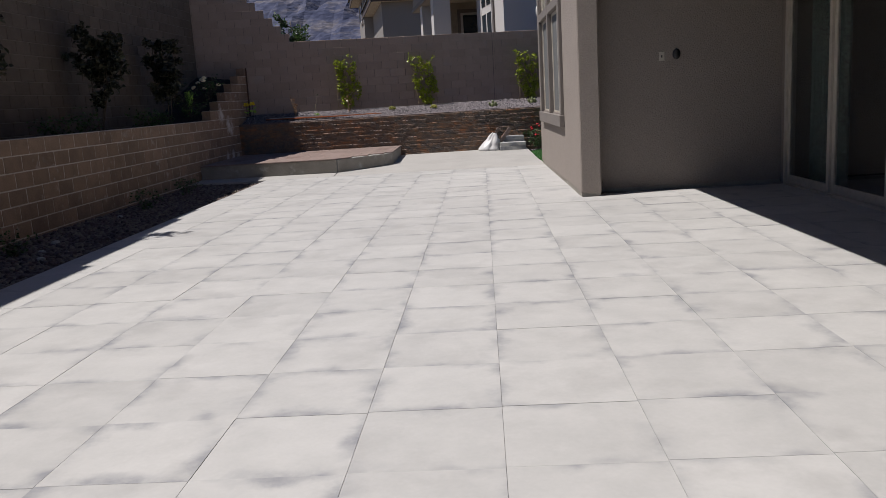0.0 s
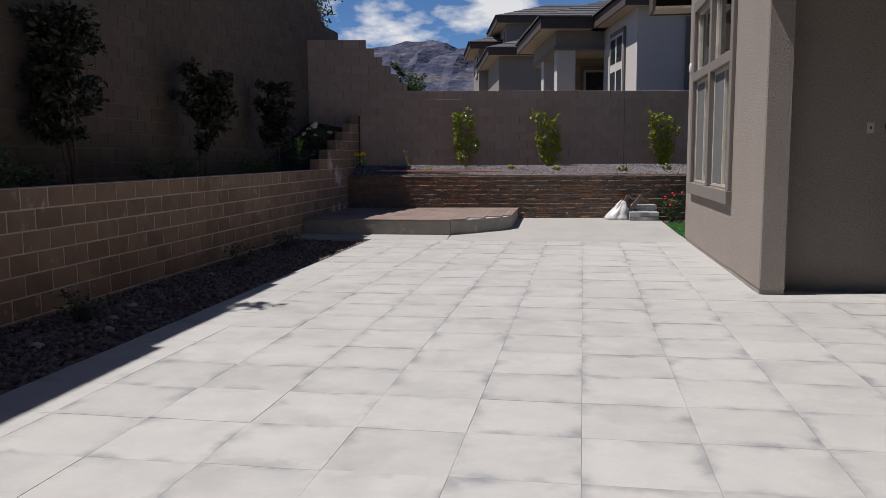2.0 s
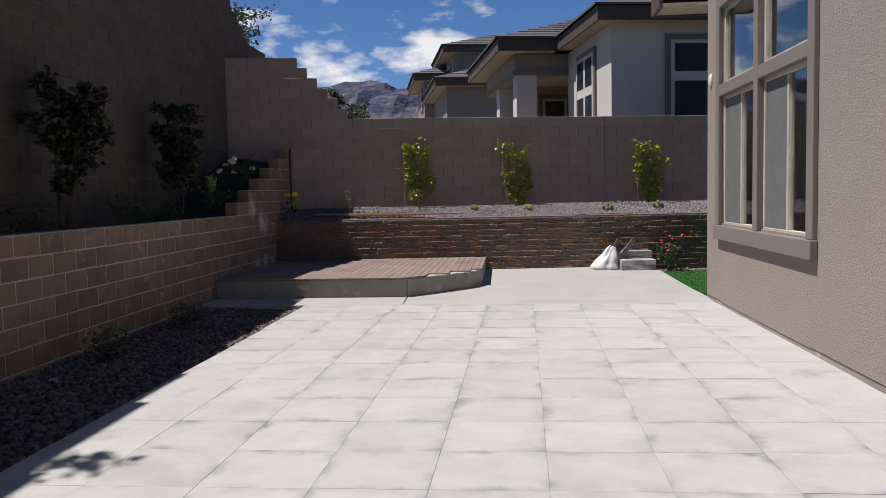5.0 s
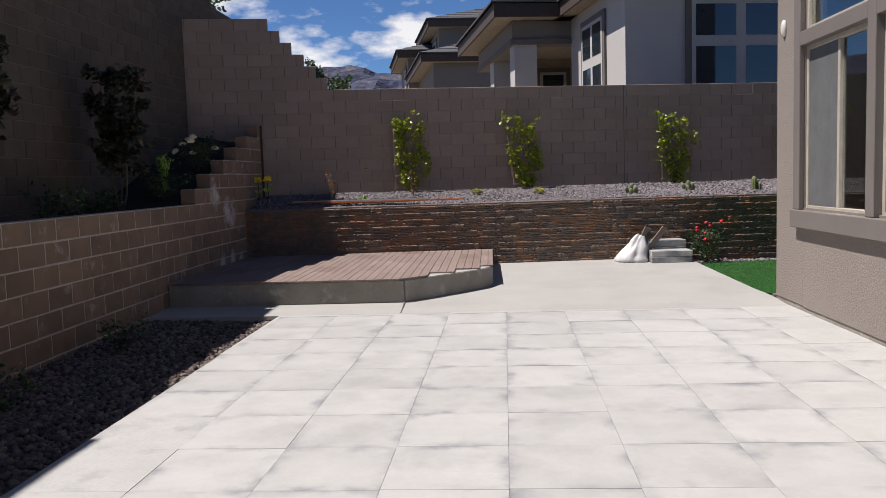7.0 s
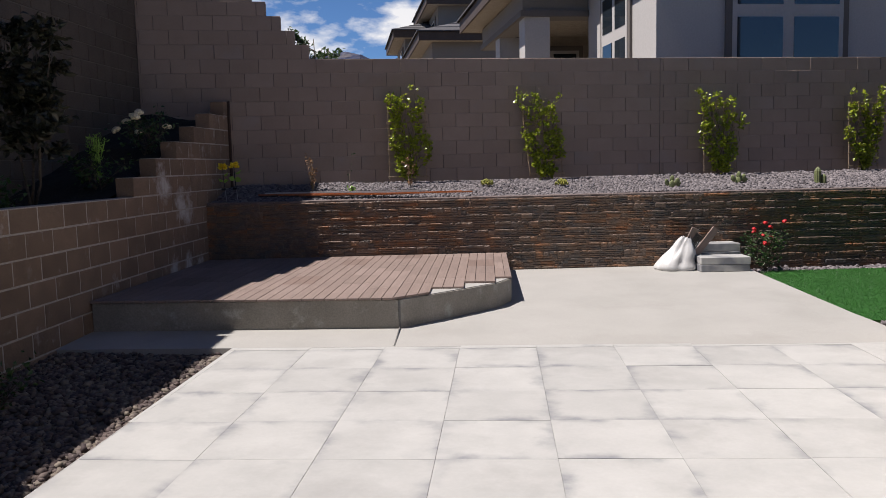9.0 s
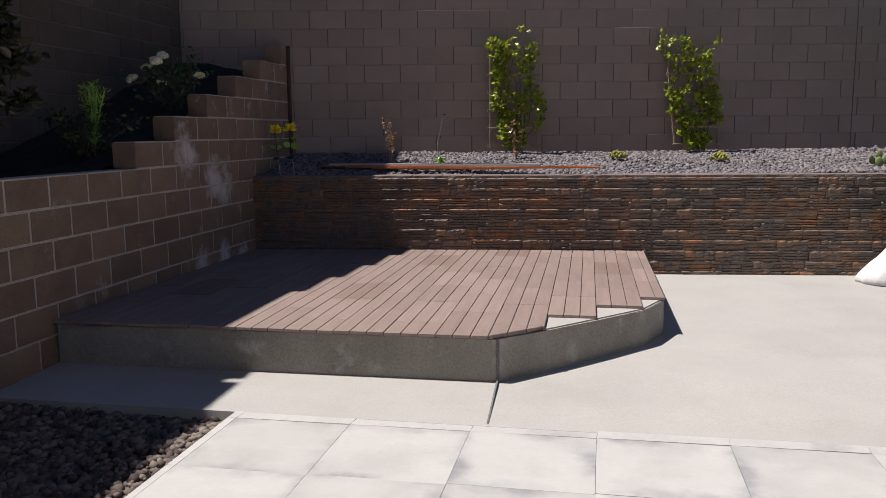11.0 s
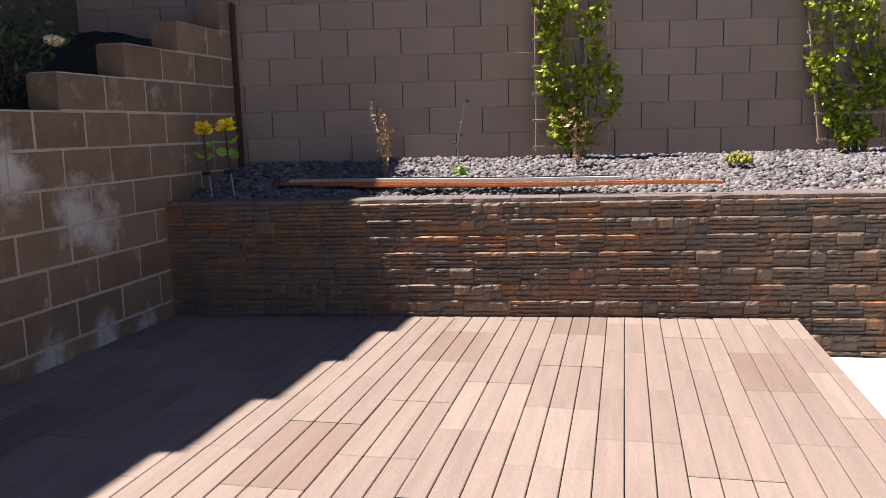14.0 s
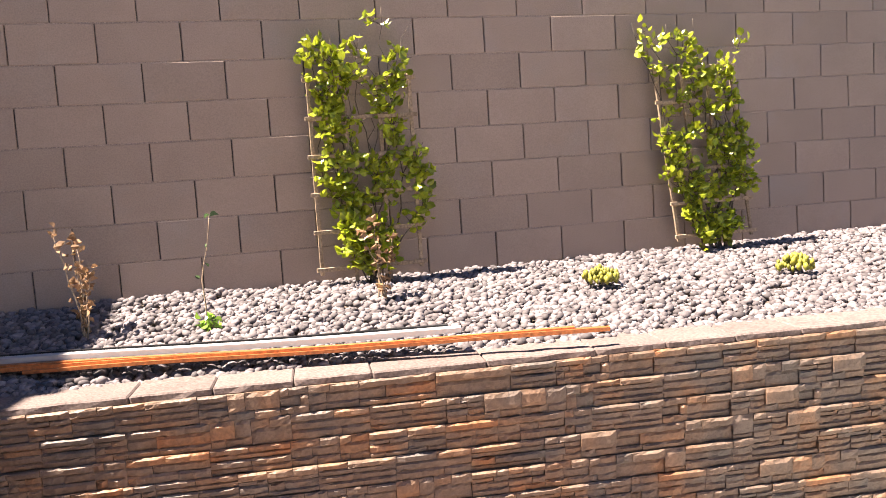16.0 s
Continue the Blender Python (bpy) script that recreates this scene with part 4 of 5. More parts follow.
# covered patio: roof slab with its edge beam, and the inner wall with the sliding door
slab_part("patio_roof", X_HOUSE + 0.3, 9.0, -6.0, 14.9, 3.4, 3.6)
slab_part("patio_beam", X_HOUSE - 0.10, X_HOUSE + 0.3, -6.0, Y_COL - 0.001, 3.28, 3.8)
# unseen wall above the beam, added to block the sky there
slab_part("upper_wall", X_HOUSE, X_HOUSE + 0.22, -6.0, Y_COL - 0.002, 3.801, Z_TOP - 0.001)
# two unseen walls behind the camera, added to cut fill light in the patio
slab_part("wall", X_HOUSE + 0.02, DX, 2.0, 2.2, 0.0, 3.4)
slab_part("wall", X_HOUSE, X_HOUSE + 0.2, -6.0, 1.99, 0.0, 3.27)
DY = [14.76, 13.45, 12.14, 10.83, 9.52]
slab_part("wall", DX, DX + 0.2, 14.76, 14.9, 0.0, 3.4)
slab_part("wall", DX, DX + 0.2, -6, 9.52, 0.0, 3.4)
slab_part("wall", DX, DX + 0.2, 9.52, 14.76, 2.75, 3.4)
# rooms added behind the glass, their darkness painted as near-black surfaces
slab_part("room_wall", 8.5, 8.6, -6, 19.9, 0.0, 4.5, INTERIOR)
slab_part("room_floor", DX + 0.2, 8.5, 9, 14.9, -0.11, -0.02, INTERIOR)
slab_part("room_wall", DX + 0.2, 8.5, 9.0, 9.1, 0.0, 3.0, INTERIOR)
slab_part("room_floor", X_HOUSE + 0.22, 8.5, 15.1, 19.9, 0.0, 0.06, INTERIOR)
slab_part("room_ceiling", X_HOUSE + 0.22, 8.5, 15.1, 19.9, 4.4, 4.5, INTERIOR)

# window in the lit wall: stucco surround, four vinyl units
surround = thing("window_1", (X_HOUSE, 0, 0), "four-light almond vinyl window in a raised stucco surround", "window", kind="structure")
T = 0.16


def sur(y0, y1, z0, z1, d=0.05):
    return part("surround", box(-d, -0.001, y0, y1, z0, z1, 0.006), TRIM, surround)


sur(WY0 - T, WY0, WZ0 - 0.02, WZ1 + T)
sur(WY1, WY1 + T, WZ0 - 0.02, WZ1 + T)
part("sill", box(-0.075, -0.001, WY0 - T - 0.02, WY1 + T + 0.02, WZ0 - 0.20, WZ0 - 0.021, 0.008), TRIM, surround, "thick stucco sill")
sur(WY0, WY1, WZ1, WZ1 + T)
MY, MZ0, MZ1 = (WY0 + WY1) / 2, 2.66, 2.80
part("mullion", box(-0.05, 0.10, MY - 0.075, MY + 0.075, WZ0 - 0.02, WZ1, 0.006), TRIM, surround)
for y0, y1 in ((WY0, MY - 0.075), (MY + 0.075, WY1)):
    part("transom", box(-0.048, 0.10, y0, y1, MZ0, MZ1, 0.006), TRIM, surround)
    for z0, z1, slide in ((WZ0 - 0.02, MZ0, True), (MZ1, WZ1, False)):
        w = 0.045
        fr = bmesh.new()
        box(0.02, 0.09, y0, y0 + w, z0, z1, 0.004, fr)
        box(0.02, 0.09, y1 - w, y1, z0, z1, 0.004, fr)
        box(0.021, 0.089, y0 + w, y1 - w, z0, z0 + w, 0.004, fr)
        box(0.021, 0.089, y0 + w, y1 - w, z1 - w, z1, 0.004, fr)
        fo = part("window_frame", fr, VINYL, surround)
        if slide:
            ym = (y0 + y1) / 2
            part("meeting_stile", box(0.03, 0.085, ym - 0.025, ym + 0.025, z0 + w, z1 - w, 0.003), VINYL, surround)
            part("insect_screen", box(0.034, 0.037, ym + 0.025, y1 - w, z0 + w, z1 - w), SCREEN, surround, "grey insect screen")
            pane = part("pane", box(0.060, 0.066, y0 + w, ym - 0.025, z0 + w, z1 - w), GLASS, surround)
        else:
            pane = part("pane", box(0.050, 0.056, y0 + w, y1 - w, z0 + w, z1 - w), GLASS, surround)
        pane.visible_shadow = False

# sliding door on the patio
door = thing("door_1", (DX, 0, 0), "closed almond vinyl sliding glass door, dark inside", "door", kind="structure")
part("door_frame", box(-0.02, 0.12, 14.71, 14.76, -0.01, 2.75, 0.004), VINYL, door)
part("door_head", box(-0.02, 0.12, 9.52, 14.71, 2.70, 2.75, 0.004), VINYL, door)
part("door_track", box(-0.03, 0.14, 9.52, 14.71, -0.01, 0.03, 0.004), VINYL, door)
for k, (a, b_) in enumerate(zip(DY, DY[1:])):
    d = 0.03 * (k % 2)
    y1, y0 = a - (0.05 if k == 0 else 0), b_
    fr = bmesh.new()
    w = 0.07
    box(0.01 + d, 0.05 + d, y0, y0 + w, 0.03, 2.70, 0.004, fr)
    box(0.01 + d, 0.05 + d, y1 - w, y1, 0.03, 2.70, 0.004, fr)
    box(0.011 + d, 0.049 + d, y0 + w, y1 - w, 0.03, 0.03 + 0.1, 0.004, fr)
    box(0.011 + d, 0.049 + d, y0 + w, y1 - w, 2.62, 2.70, 0.004, fr)
    part("sash", fr, VINYL, door)
    p = part("pane", box(0.027 + d, 0.033 + d, y0 + w, y1 - w, 0.13, 2.62), GLASS, door)
    p.visible_shadow = False
bm = bmesh.new()
n = 60
for s in range(2):
    vs = []
    for k in range(n + 1):
        y = 14.68 - 1.05 * k / n
        vs.append((0.30 + 0.035 * math.sin(k * 1.1) + 0.004 * s, y))
    lo = [bm.verts.new((x, y, 0.03)) for x, y in vs]
    hi = [bm.verts.new((x, y, 2.7)) for x, y in vs]
    for k in range(n):
        bm.faces.new((lo[k], lo[k + 1], hi[k + 1], hi[k]))
tagged(part("curtain", bm, CURTAIN, smooth=True), "sage green curtain hanging behind the sliding door", "curtain").location = (DX, 0, 0)
# small fittings on the house walls
cover = thing("wall_outlet", (2.27, 14.9, 1.77), "almond light switch plate on the shaded patio wall", "switch")
part("plate", box(-0.037, 0.037, -0.008, 0.0, -0.058, 0.058, 0.003), VINYL, cover)
part("rocker", box(-0.008, 0.008, -0.012, -0.0085, -0.016, 0.016, 0.001), PLASTIC_BLACK, cover)
sensor = thing("wall_sensor", (2.46, 14.9, 1.79), "small black round sensor on the shaded patio wall", "sensor")
bm = blob(0.06, (0, -0.015, 0), (0.9, 0.5, 1.2), 0.0, 2)
part("shell", bm, PLASTIC_BLACK, sensor, smooth=True)
part("bracket", box(-0.03, 0.03, -0.012, 0.0, -0.04, 0.04, 0.004), PLASTIC_BLACK, sensor)
siren = thing("alarm_siren", (X_HOUSE, 19.93, 2.93), "white oval alarm siren on the stucco wall", "alarm")
part("cover", blob(0.06, (-0.012, 0, 0), (0.5, 0.8, 1.5), 0.0, 3), PLASTIC_WHITE, siren, smooth=True)
part("backplate", box(-0.008, 0.0, -0.04, 0.04, -0.075, 0.075, 0.004), PLASTIC_WHITE, siren)


# ---- trellises with climbing vines ----
def trellis(x, lean, seed, width=0.52, top_spray=0.42, flare=0.0):
    rnd = random.Random(seed)
    g = thing("trellis", (x, back_y(x) - 0.115, 1.17), "weathered wooden ladder trellis against the block wall", "trellis", "trellises along the wall", turn=11.31)
    zb, step, rows_ = 0.15, 0.198, 6
    for k in range(rows_):
        s = lean * k / 5
        part("slat", box(-width / 2 - 0.03 + s, width / 2 + 0.03 + s, -0.022, -0.008, zb + k * step - 0.011, zb + k * step + 0.011, 0.002), LATH, g)
    for e in (-0.5, -0.16, 0.18, 0.5):
        b = bmesh.new()
        x0 = e * width
        box(x0 - 0.010, x0 + 0.010, -0.008, 0.006, zb - (0.17 if abs(e) < 0.4 else 0.03), zb + 5 * step + 0.03, 0.002, b)
        for v in b.verts:
            v.co.x += lean * max(0.0, v.co.z - zb) / (5 * step)
        part("stake", b, LATH, g)
    vine = thing("climbing_vine", (x, back_y(x) - 0.09, 1.17), "glossy bright green climbing vine tied to a trellis", "vine", "vines along the wall", turn=11.31)
    wood = bmesh.new()
    spots = []
    for s in range(11):
        p = Vector((rnd.uniform(-0.06, 0.06), rnd.uniform(-0.05, 0.0), -0.02))
        goal = ((s * 4 % 11 + 0.5) / 11 - 0.5) * width * 1.02 + rnd.gauss(0, 0.02)
        tall = rnd.uniform(0.5, 0.95) if s > 6 else 1.0
        top = zb + (5 * step + top_spray * rnd.uniform(0.3, 1.0)) * tall
        pts, n = [p.copy()], 16
        for k in range(1, n + 1):
            f = k / n
            p = Vector((goal * min(1, f * 2.2) + lean * f + 0.035 * math.sin(f * 9 + s) + rnd.gauss(0, 0.012) + goal * (flare * f + (0.35 * (f - 0.85) * 6 if f > 0.85 else 0)),
                        -0.03 + rnd.gauss(0, 0.014) - 0.05 * max(0, f - 0.8), top * f))
            pts.append(p.copy())
        tube(pts, [0.006 * (1 - 0.75 * k / n) for k in range(n + 1)], 4, wood)
        for k in range(2, n):
            f = k / n
            a = pts[k]
            if noise.noise(Vector((a.x * 9, a.z * 8, seed))) < -0.15 or (f < 0.85 and rnd.random() < 0.08):
                continue
            for q in range(rnd.choice((3, 4, 5)) if f < 0.9 else 3):
                d = Vector((rnd.gauss(0, 1), -abs(rnd.gauss(0, 0.6)), rnd.gauss(0.35, 0.6))).normalized()
                reach = rnd.uniform(0.02, 0.095)
                e = a + d * reach
                tube([a, e], [0.0025, 0.0012], 3, wood)
                for w in range(rnd.choice((3, 3, 4, 5))):
                    c = a.lerp(e, rnd.uniform(0.3, 1.1)) + Vector((rnd.gauss(0, 0.012), rnd.gauss(0, 0.012), rnd.gauss(0, 0.012)))
                    if c.y > 0.04:
                        c.y = 0.03
                    spots.append((c, Vector((rnd.gauss(0, 0.8), -abs(rnd.gauss(0.3, 0.5)), rnd.gauss(0.2, 0.7)))))
    part("vine_wood", wood, BARK, vine, smooth=True)
    v, f = leaves(spots, 0.047, 1.3, rnd, 0.35, (-0.35, -0.75, 0.8))
    raw("foliage", v, f, VINE_LEAF, vine)


trellis(-3.42, 0.0, 101, 0.54, 0.42)
trellis(-1.36, -0.12, 102, 0.50, 0.30, 0.25)
trellis(1.36, -0.03, 103, 0.50, 0.34, 0.25)
trellis(3.76, -0.03, 104, 0.50, 0.36, 0.2)

# ---- plants of the gravel bed ----
def dry_plant(name, at, h, stems, label, seed, mat=DRY, curl=1.0):
    rnd = random.Random(seed)
    t = thing(name, at, label, "plant")
    b = bmesh.new()
    spots = []
    for s in range(stems):
        a = rnd.uniform(0, 6.28)
        lean = rnd.uniform(0.05, 0.35)
        pts = [Vector((rnd.gauss(0, 0.02), rnd.gauss(0, 0.02), -0.02))]
        hs = h * rnd.uniform(0.55, 1.0)
        for k in range(7):
            pts.append(pts[-1] + Vector((math.cos(a) * lean * h * 0.1 * (1 + k * 0.15) + rnd.gauss(0, 0.006), math.sin(a) * lean * h * 0.1 + rnd.gauss(0, 0.006), hs / 7)))
        tube(pts, [0.0048 - 0.0005 * k for k in range(8)], 5, b)
        for k in range(int(9 * curl)):
            i = rnd.randrange(2, 8)
            spots.append((pts[i] + Vector((rnd.gauss(0, 0.01), rnd.gauss(0, 0.01), rnd.gauss(0, 0.01))), (rnd.gauss(0, 1), rnd.gauss(0, 1), rnd.gauss(-0.4, 0.6))))
        for k in range(5 if curl > 0.7 else 1):
            spots.append((pts[-1] + Vector((rnd.gauss(0, 0.012), rnd.gauss(0, 0.012), rnd.gauss(0, 0.012))), (rnd.gauss(0, 1), rnd.gauss(0, 1), rnd.gauss(0, 1))))
    part("stalk_clump", b, LATH, t, smooth=True)
    v, f = leaves(spots, 0.036, 1.2, rnd, 0.9)
    raw("foliage", v, f, mat, t)


def bed(x, y):
    return (x, y, bed_z(x, y))


dry_plant("dried_plant", bed(-4.71, 24.55), 0.54, 7, "withered brown plant standing in the gravel", 31)
dry_plant("weed", bed(-4.2, 24.68), 0.68, 1, "thin grey-green weed standing in the gravel", 32, ROSE_LEAF, 0.6)
dry_plant("dried_plant", bed(-3.36, 24.85), 0.45, 5, "withered brown plant in front of a trellis", 33)
dry_plant("weed", bed(-4.16, 24.6), 0.08, 4, "low green weed in the gravel", 34, FERN_LEAF, 0.8)
dry_plant("dried_plant", (3.3, 24.15, 0.05), 0.5, 6, "withered brown plant beside the turf", 35)


def succulent(at, seed):
    rnd = random.Random(seed)
    t = thing("succulent", at, "low clump of yellow-green succulent in the gravel", "succulent", "succulents in the gravel")
    b = bmesh.new()
    for k in range(90):
        a, r = rnd.uniform(0, 6.28), rnd.uniform(0, 0.095)
        blob(0.012 * rnd.uniform(0.8, 1.3), (math.cos(a) * r, math.sin(a) * r * 0.8, 0.06 * (1 - r * 6) + 0.015 + rnd.uniform(0, 0.04)), (0.9, 0.9, 1.6), 0.2, 1, b)
    part("clump", b, SUCCULENT, t, smooth=True)


succulent(bed(-2.27, 24.85), 41)
succulent(bed(-1.2, 24.95), 42)


def prickly_pear(at, seed):
    rnd = random.Random(seed)
    t = thing("prickly_pear", at, "small grey-green prickly pear cactus in the gravel", "cactus", "cacti in the gravel")
    for x, z, r, tilt in ((0, 0.08, 0.085, 0), (-0.09, 0.13, 0.07, -22), (0.09, 0.14, 0.075, 20), (0.01, 0.2, 0.065, 5), (0.13, 0.09, 0.055, 40)):
        x, z, r = x * 0.7, z * 0.7, r * 0.7
        ob = part("pad", blob(r, (0, 0, 0), (0.72, 0.25, 1.1), 0.08, 2), CACTUS, t, smooth=True)
        ob.matrix_basis = pose(x * 1.1, rnd.uniform(-0.02, 0.02), z, 0, tilt, rnd.uniform(-35, 35))


prickly_pear(bed(0.31, 24.75), 51)
prickly_pear(bed(1.33, 25.1), 52)


def column_cactus(at, seed, h):
    rnd = random.Random(seed)
    t = thing("column_cactus", at, "short ribbed green column cactus in the gravel", "cactus", "cacti in the gravel")
    for x, hh, r in ((0, h, 0.042), (0.08, h * 0.62, 0.036)):
        b = bmesh.new()
        n, rings = 20, []
        for k in range(10):
            f = k / 9
            rad = r * (1 - 0.9 * max(0, (f - 0.75) / 0.25) ** 2) * (0.9 + 0.1 * math.sin(f * 3))
            rings.append([b.verts.new((x + math.cos(2 * math.pi * i / n) * rad * (1 + 0.13 * (i % 2)), math.sin(2 * math.pi * i / n) * rad * (1 + 0.13 * (i % 2)), -0.02 + f * hh)) for i in range(n)])
        for p, q in zip(rings, rings[1:]):
            for i in range(n):
                b.faces.new((p[i], p[(i + 1) % n], q[(i + 1) % n], q[i]))
        b.faces.new(rings[-1])
        part("stem", b, CACTUS, t)


column_cactus(bed(2.44, 25.1), 61, 0.27)
column_cactus(bed(3.72, 25.5), 62, 0.27)

# ---- strips lying on the gravel behind the coping ----
def strip(name, a, b_, w, h, mat, label, category):
    a, b_ = Vector(a), Vector(b_)
    d = (b_ - a).normalized()
    s = Vector((-d.y, d.x, 0)) * w / 2
    up = Vector((0, 0, h))
    bm = bmesh.new()
    n = 8
    rings = []
    for k in range(n + 1):
        p = a.lerp(b_, k / n) + Vector((0, 0, 0.004 * math.sin(k * 0.9)))
        rings.append([bm.verts.new(p - s), bm.verts.new(p + s), bm.verts.new(p + s + up), bm.verts.new(p - s + up)])
    for p, q in zip(rings, rings[1:]):
        for i in range(4):
            bm.faces.new((p[i], p[(i + 1) % 4], q[(i + 1) % 4], q[i]))
    bm.faces.new(rings[0])
    bm.faces.new(rings[-1])
    bmesh.ops.bevel(bm, geom=[e for e in bm.edges if abs((e.verts[0].co - e.verts[1].co).normalized().dot(d)) > 0.9], offset=0.0015, segments=1, affect="EDGES")
    return tagged(part(name, bm, mat), label, category, "strips on the gravel")


strip("metal_channel", (-5.30, 24.22, 1.134), (-3.05, 24.10, 1.136), 0.05, 0.022, ALU, "pale aluminium channel lying on the gravel", "channel")
strip("metal_channel", (-5.25, 24.262, 1.140), (-3.1, 24.145, 1.144), 0.012, 0.020, PLASTIC_BLACK, "dark rubber-edged channel lying on the gravel", "channel")
strip("wooden_strip", (-5.38, 24.175, 1.120), (-2.46, 24.005, 1.112), 0.028, 0.018, ORANGE, "long orange-stained strip lying on the gravel", "strip")
strip("wooden_strip", (-5.10, 24.14, 1.112), (-2.60, 24.020, 1.122), 0.024, 0.016, ORANGE, "long orange-stained strip lying on the gravel", "strip")
strip("wooden_strip", (-4.80, 24.11, 1.104), (-2.95, 24.030, 1.110), 0.022, 0.014, ORANGE, "long orange-stained strip lying on the gravel", "strip")
strip("wooden_strip", (-5.45, 24.20, 1.100), (-3.30, 24.07, 1.100), 0.02, 0.016, RUST, "dark rust-brown strip lying on the gravel", "strip")

# rusted pipe in the corner of the two walls
pipe = thing("drain_pipe", (-5.89, 24.745, 1.12), "rusty brown steel angle standing in the wall corner", "pipe")
part("shaft", box(-0.026, -0.008, -0.045, 0.0, -0.05, 1.33, 0.003), RUST, pipe)
part("flange", box(-0.04, -0.025, -0.04, -0.005, -0.05, 1.325, 0.003), RUST, pipe)

# ---- plastic sunflowers on stakes ----
def fake_flower(x, y, h, seed):
    rnd = random.Random(seed)
    t = thing("garden_flower", (x, y, 1.06), "plastic yellow garden flower on a thin stake", "flower", "plastic flowers")
    part("stake", tube([(0, 0, -0.05), (-0.02, 0, h * 0.4)], [0.004, 0.004], 6), ALU, t)
    part("stem", tube([(-0.02, 0, h * 0.38), (-0.035, 0, h * 0.7), (-0.04, 0, h)], [0.006, 0.006, 0.005], 6), PLASTIC_BLACK, t)
    part("solar_cell", box(-0.065, -0.01, -0.02, 0.02, h * 0.34, h * 0.40, 0.005), PLASTIC_BLACK, t)
    spots = []
    for ring, (count_, rise) in enumerate(((17, 0.0), (15, 0.2), (12, 0.5), (8, 1.2))):
        for k in range(count_):
            a = 2 * math.pi * (k + 0.4 * ring) / count_ + rnd.gauss(0, 0.06)
            spots.append(((-0.04 + 0.008 * math.cos(a), 0.008 * math.sin(a), h + 0.006 * ring), (math.cos(a), math.sin(a), rise)))
    v, f = leaves(spots, 0.060, 1.15, rnd, 0.2)
    raw("flower_head", v, f, PETAL_YELLOW, t)
    for f_, a, sz in ((0.80, 0.3, 0.085), (0.62, 3.3, 0.11), (0.58, 0.0, 0.10)):
        v, f = leaves([((-0.033, 0, h * f_), (math.cos(a), math.sin(a) - 0.2, 0.45))], sz, 1.5, rnd)
        raw("leaf", v, f, FERN_LEAF, t)


fake_flower(-5.74, 23.93, 0.44, 71)
fake_flower(-5.60, 23.97, 0.46, 72)

# ---- roses and shrubs of the planter ----
LAB = "dark reddish-leaved shrub in the shaded planter"
shrub("planter_shrub", (-6.6, 20.75, soil_z(-6.6, 20.75)), 1.95, 0.62, LAB, SHRUB_LEAF, 2600, 0.085, 81, 3, 0.3, group="planter shrubs", trunk_r=0.016)
shrub("planter_shrub", (-6.6, 17.6, soil_z(-6.6, 17.6)), 1.95, 0.72, LAB, SHRUB_LEAF, 2700, 0.09, 82, 3, 0.26, group="planter shrubs", trunk_r=0.016)
shrub("planter_shrub", (-6.6, 14.2, soil_z(-6.6, 14.2)), 2.25, 0.85, LAB, SHRUB_LEAF, 3200, 0.09, 83, 4, 0.26, group="planter shrubs", trunk_r=0.018)
shrub("planter_shrub", (-6.6, 11.0, soil_z(-6.6, 11.0)), 2.2, 0.85, LAB, SHRUB_LEAF, 2600, 0.09, 84, 4, 0.2, group="planter shrubs", trunk_r=0.018)
shrub("round_bush", (-6.35, 12.35, soil_z(-6.35, 12.35)), 0.62, 0.62, "rounded green bush in the shaded planter", ROSE_LEAF, 900, 0.05, 85, 7, 0.02, trunk_r=0.007)
tagged(part("upper_terrace", box(-20, -7.33, -6, 28, -0.1, 4.9), DIRT), "earth terrace held by the tall wall", "ground", kind="structure")
for k, (xx, yy, hh) in enumerate(((-7.7, 9.6, 1.75), (-7.45, 12.5, 2.3), (-7.7, 13.6, 1.55))):
    shrub("terrace_shrub", (xx, yy, 4.9), hh, 0.45, "leafy shrub on the terrace above the tall wall", TREE_LEAF, 260, 0.10, 86 + k, 3, 0.3, group="terrace shrubs")
for k, (yy, hh) in enumerate(((12.6, 0.35), (15.6, 0.3), (16.6, 0.4), (18.9, 0.35), (19.7, 0.3), (21.6, 0.35), (13.2, 0.3))):
    shrub("ground_shrub", (-6.35, yy, soil_z(-6.35, yy)), hh, 0.5, "low dark green bush in the shaded planter", TREE_LEAF, 220, 0.05, 90 + k, 5, 0.05, trunk_r=0.006, group="low planter bushes")


def feathery(at, h, seed):
    rnd = random.Random(seed)
    t = thing("feathery_plant", at, "bright green feathery asparagus fern in the planter", "fern")
    b = bmesh.new()
    spots = []
    for s in range(16):
        a, lean = rnd.uniform(0, 6.28), rnd.uniform(0.02, 0.2)
        pts = [Vector((math.cos(a) * lean * h * (k / 6) ** 1.3, math.sin(a) * lean * h * (k / 6) ** 1.3, h * k / 6 * rnd.uniform(0.9, 1.0))) for k in range(7)]
        tube(pts, [0.004] * 7, 3, b)
        for k in range(26):
            i = rnd.randrange(1, 7)
            spots.append((pts[i] + Vector((rnd.gauss(0, 0.012), rnd.gauss(0, 0.012), rnd.gauss(0, 0.02))), (rnd.gauss(0, 1), rnd.gauss(0, 1), 0.8)))
    part("stem_clump", b, FERN_LEAF, t)
    v, f = leaves(spots, 0.045, 0.35, rnd)
    raw("foliage", v, f, FERN_LEAF, t)


feathery((-6.45, 21.8, soil_z(-6.45, 21.8)), 0.5, 95)


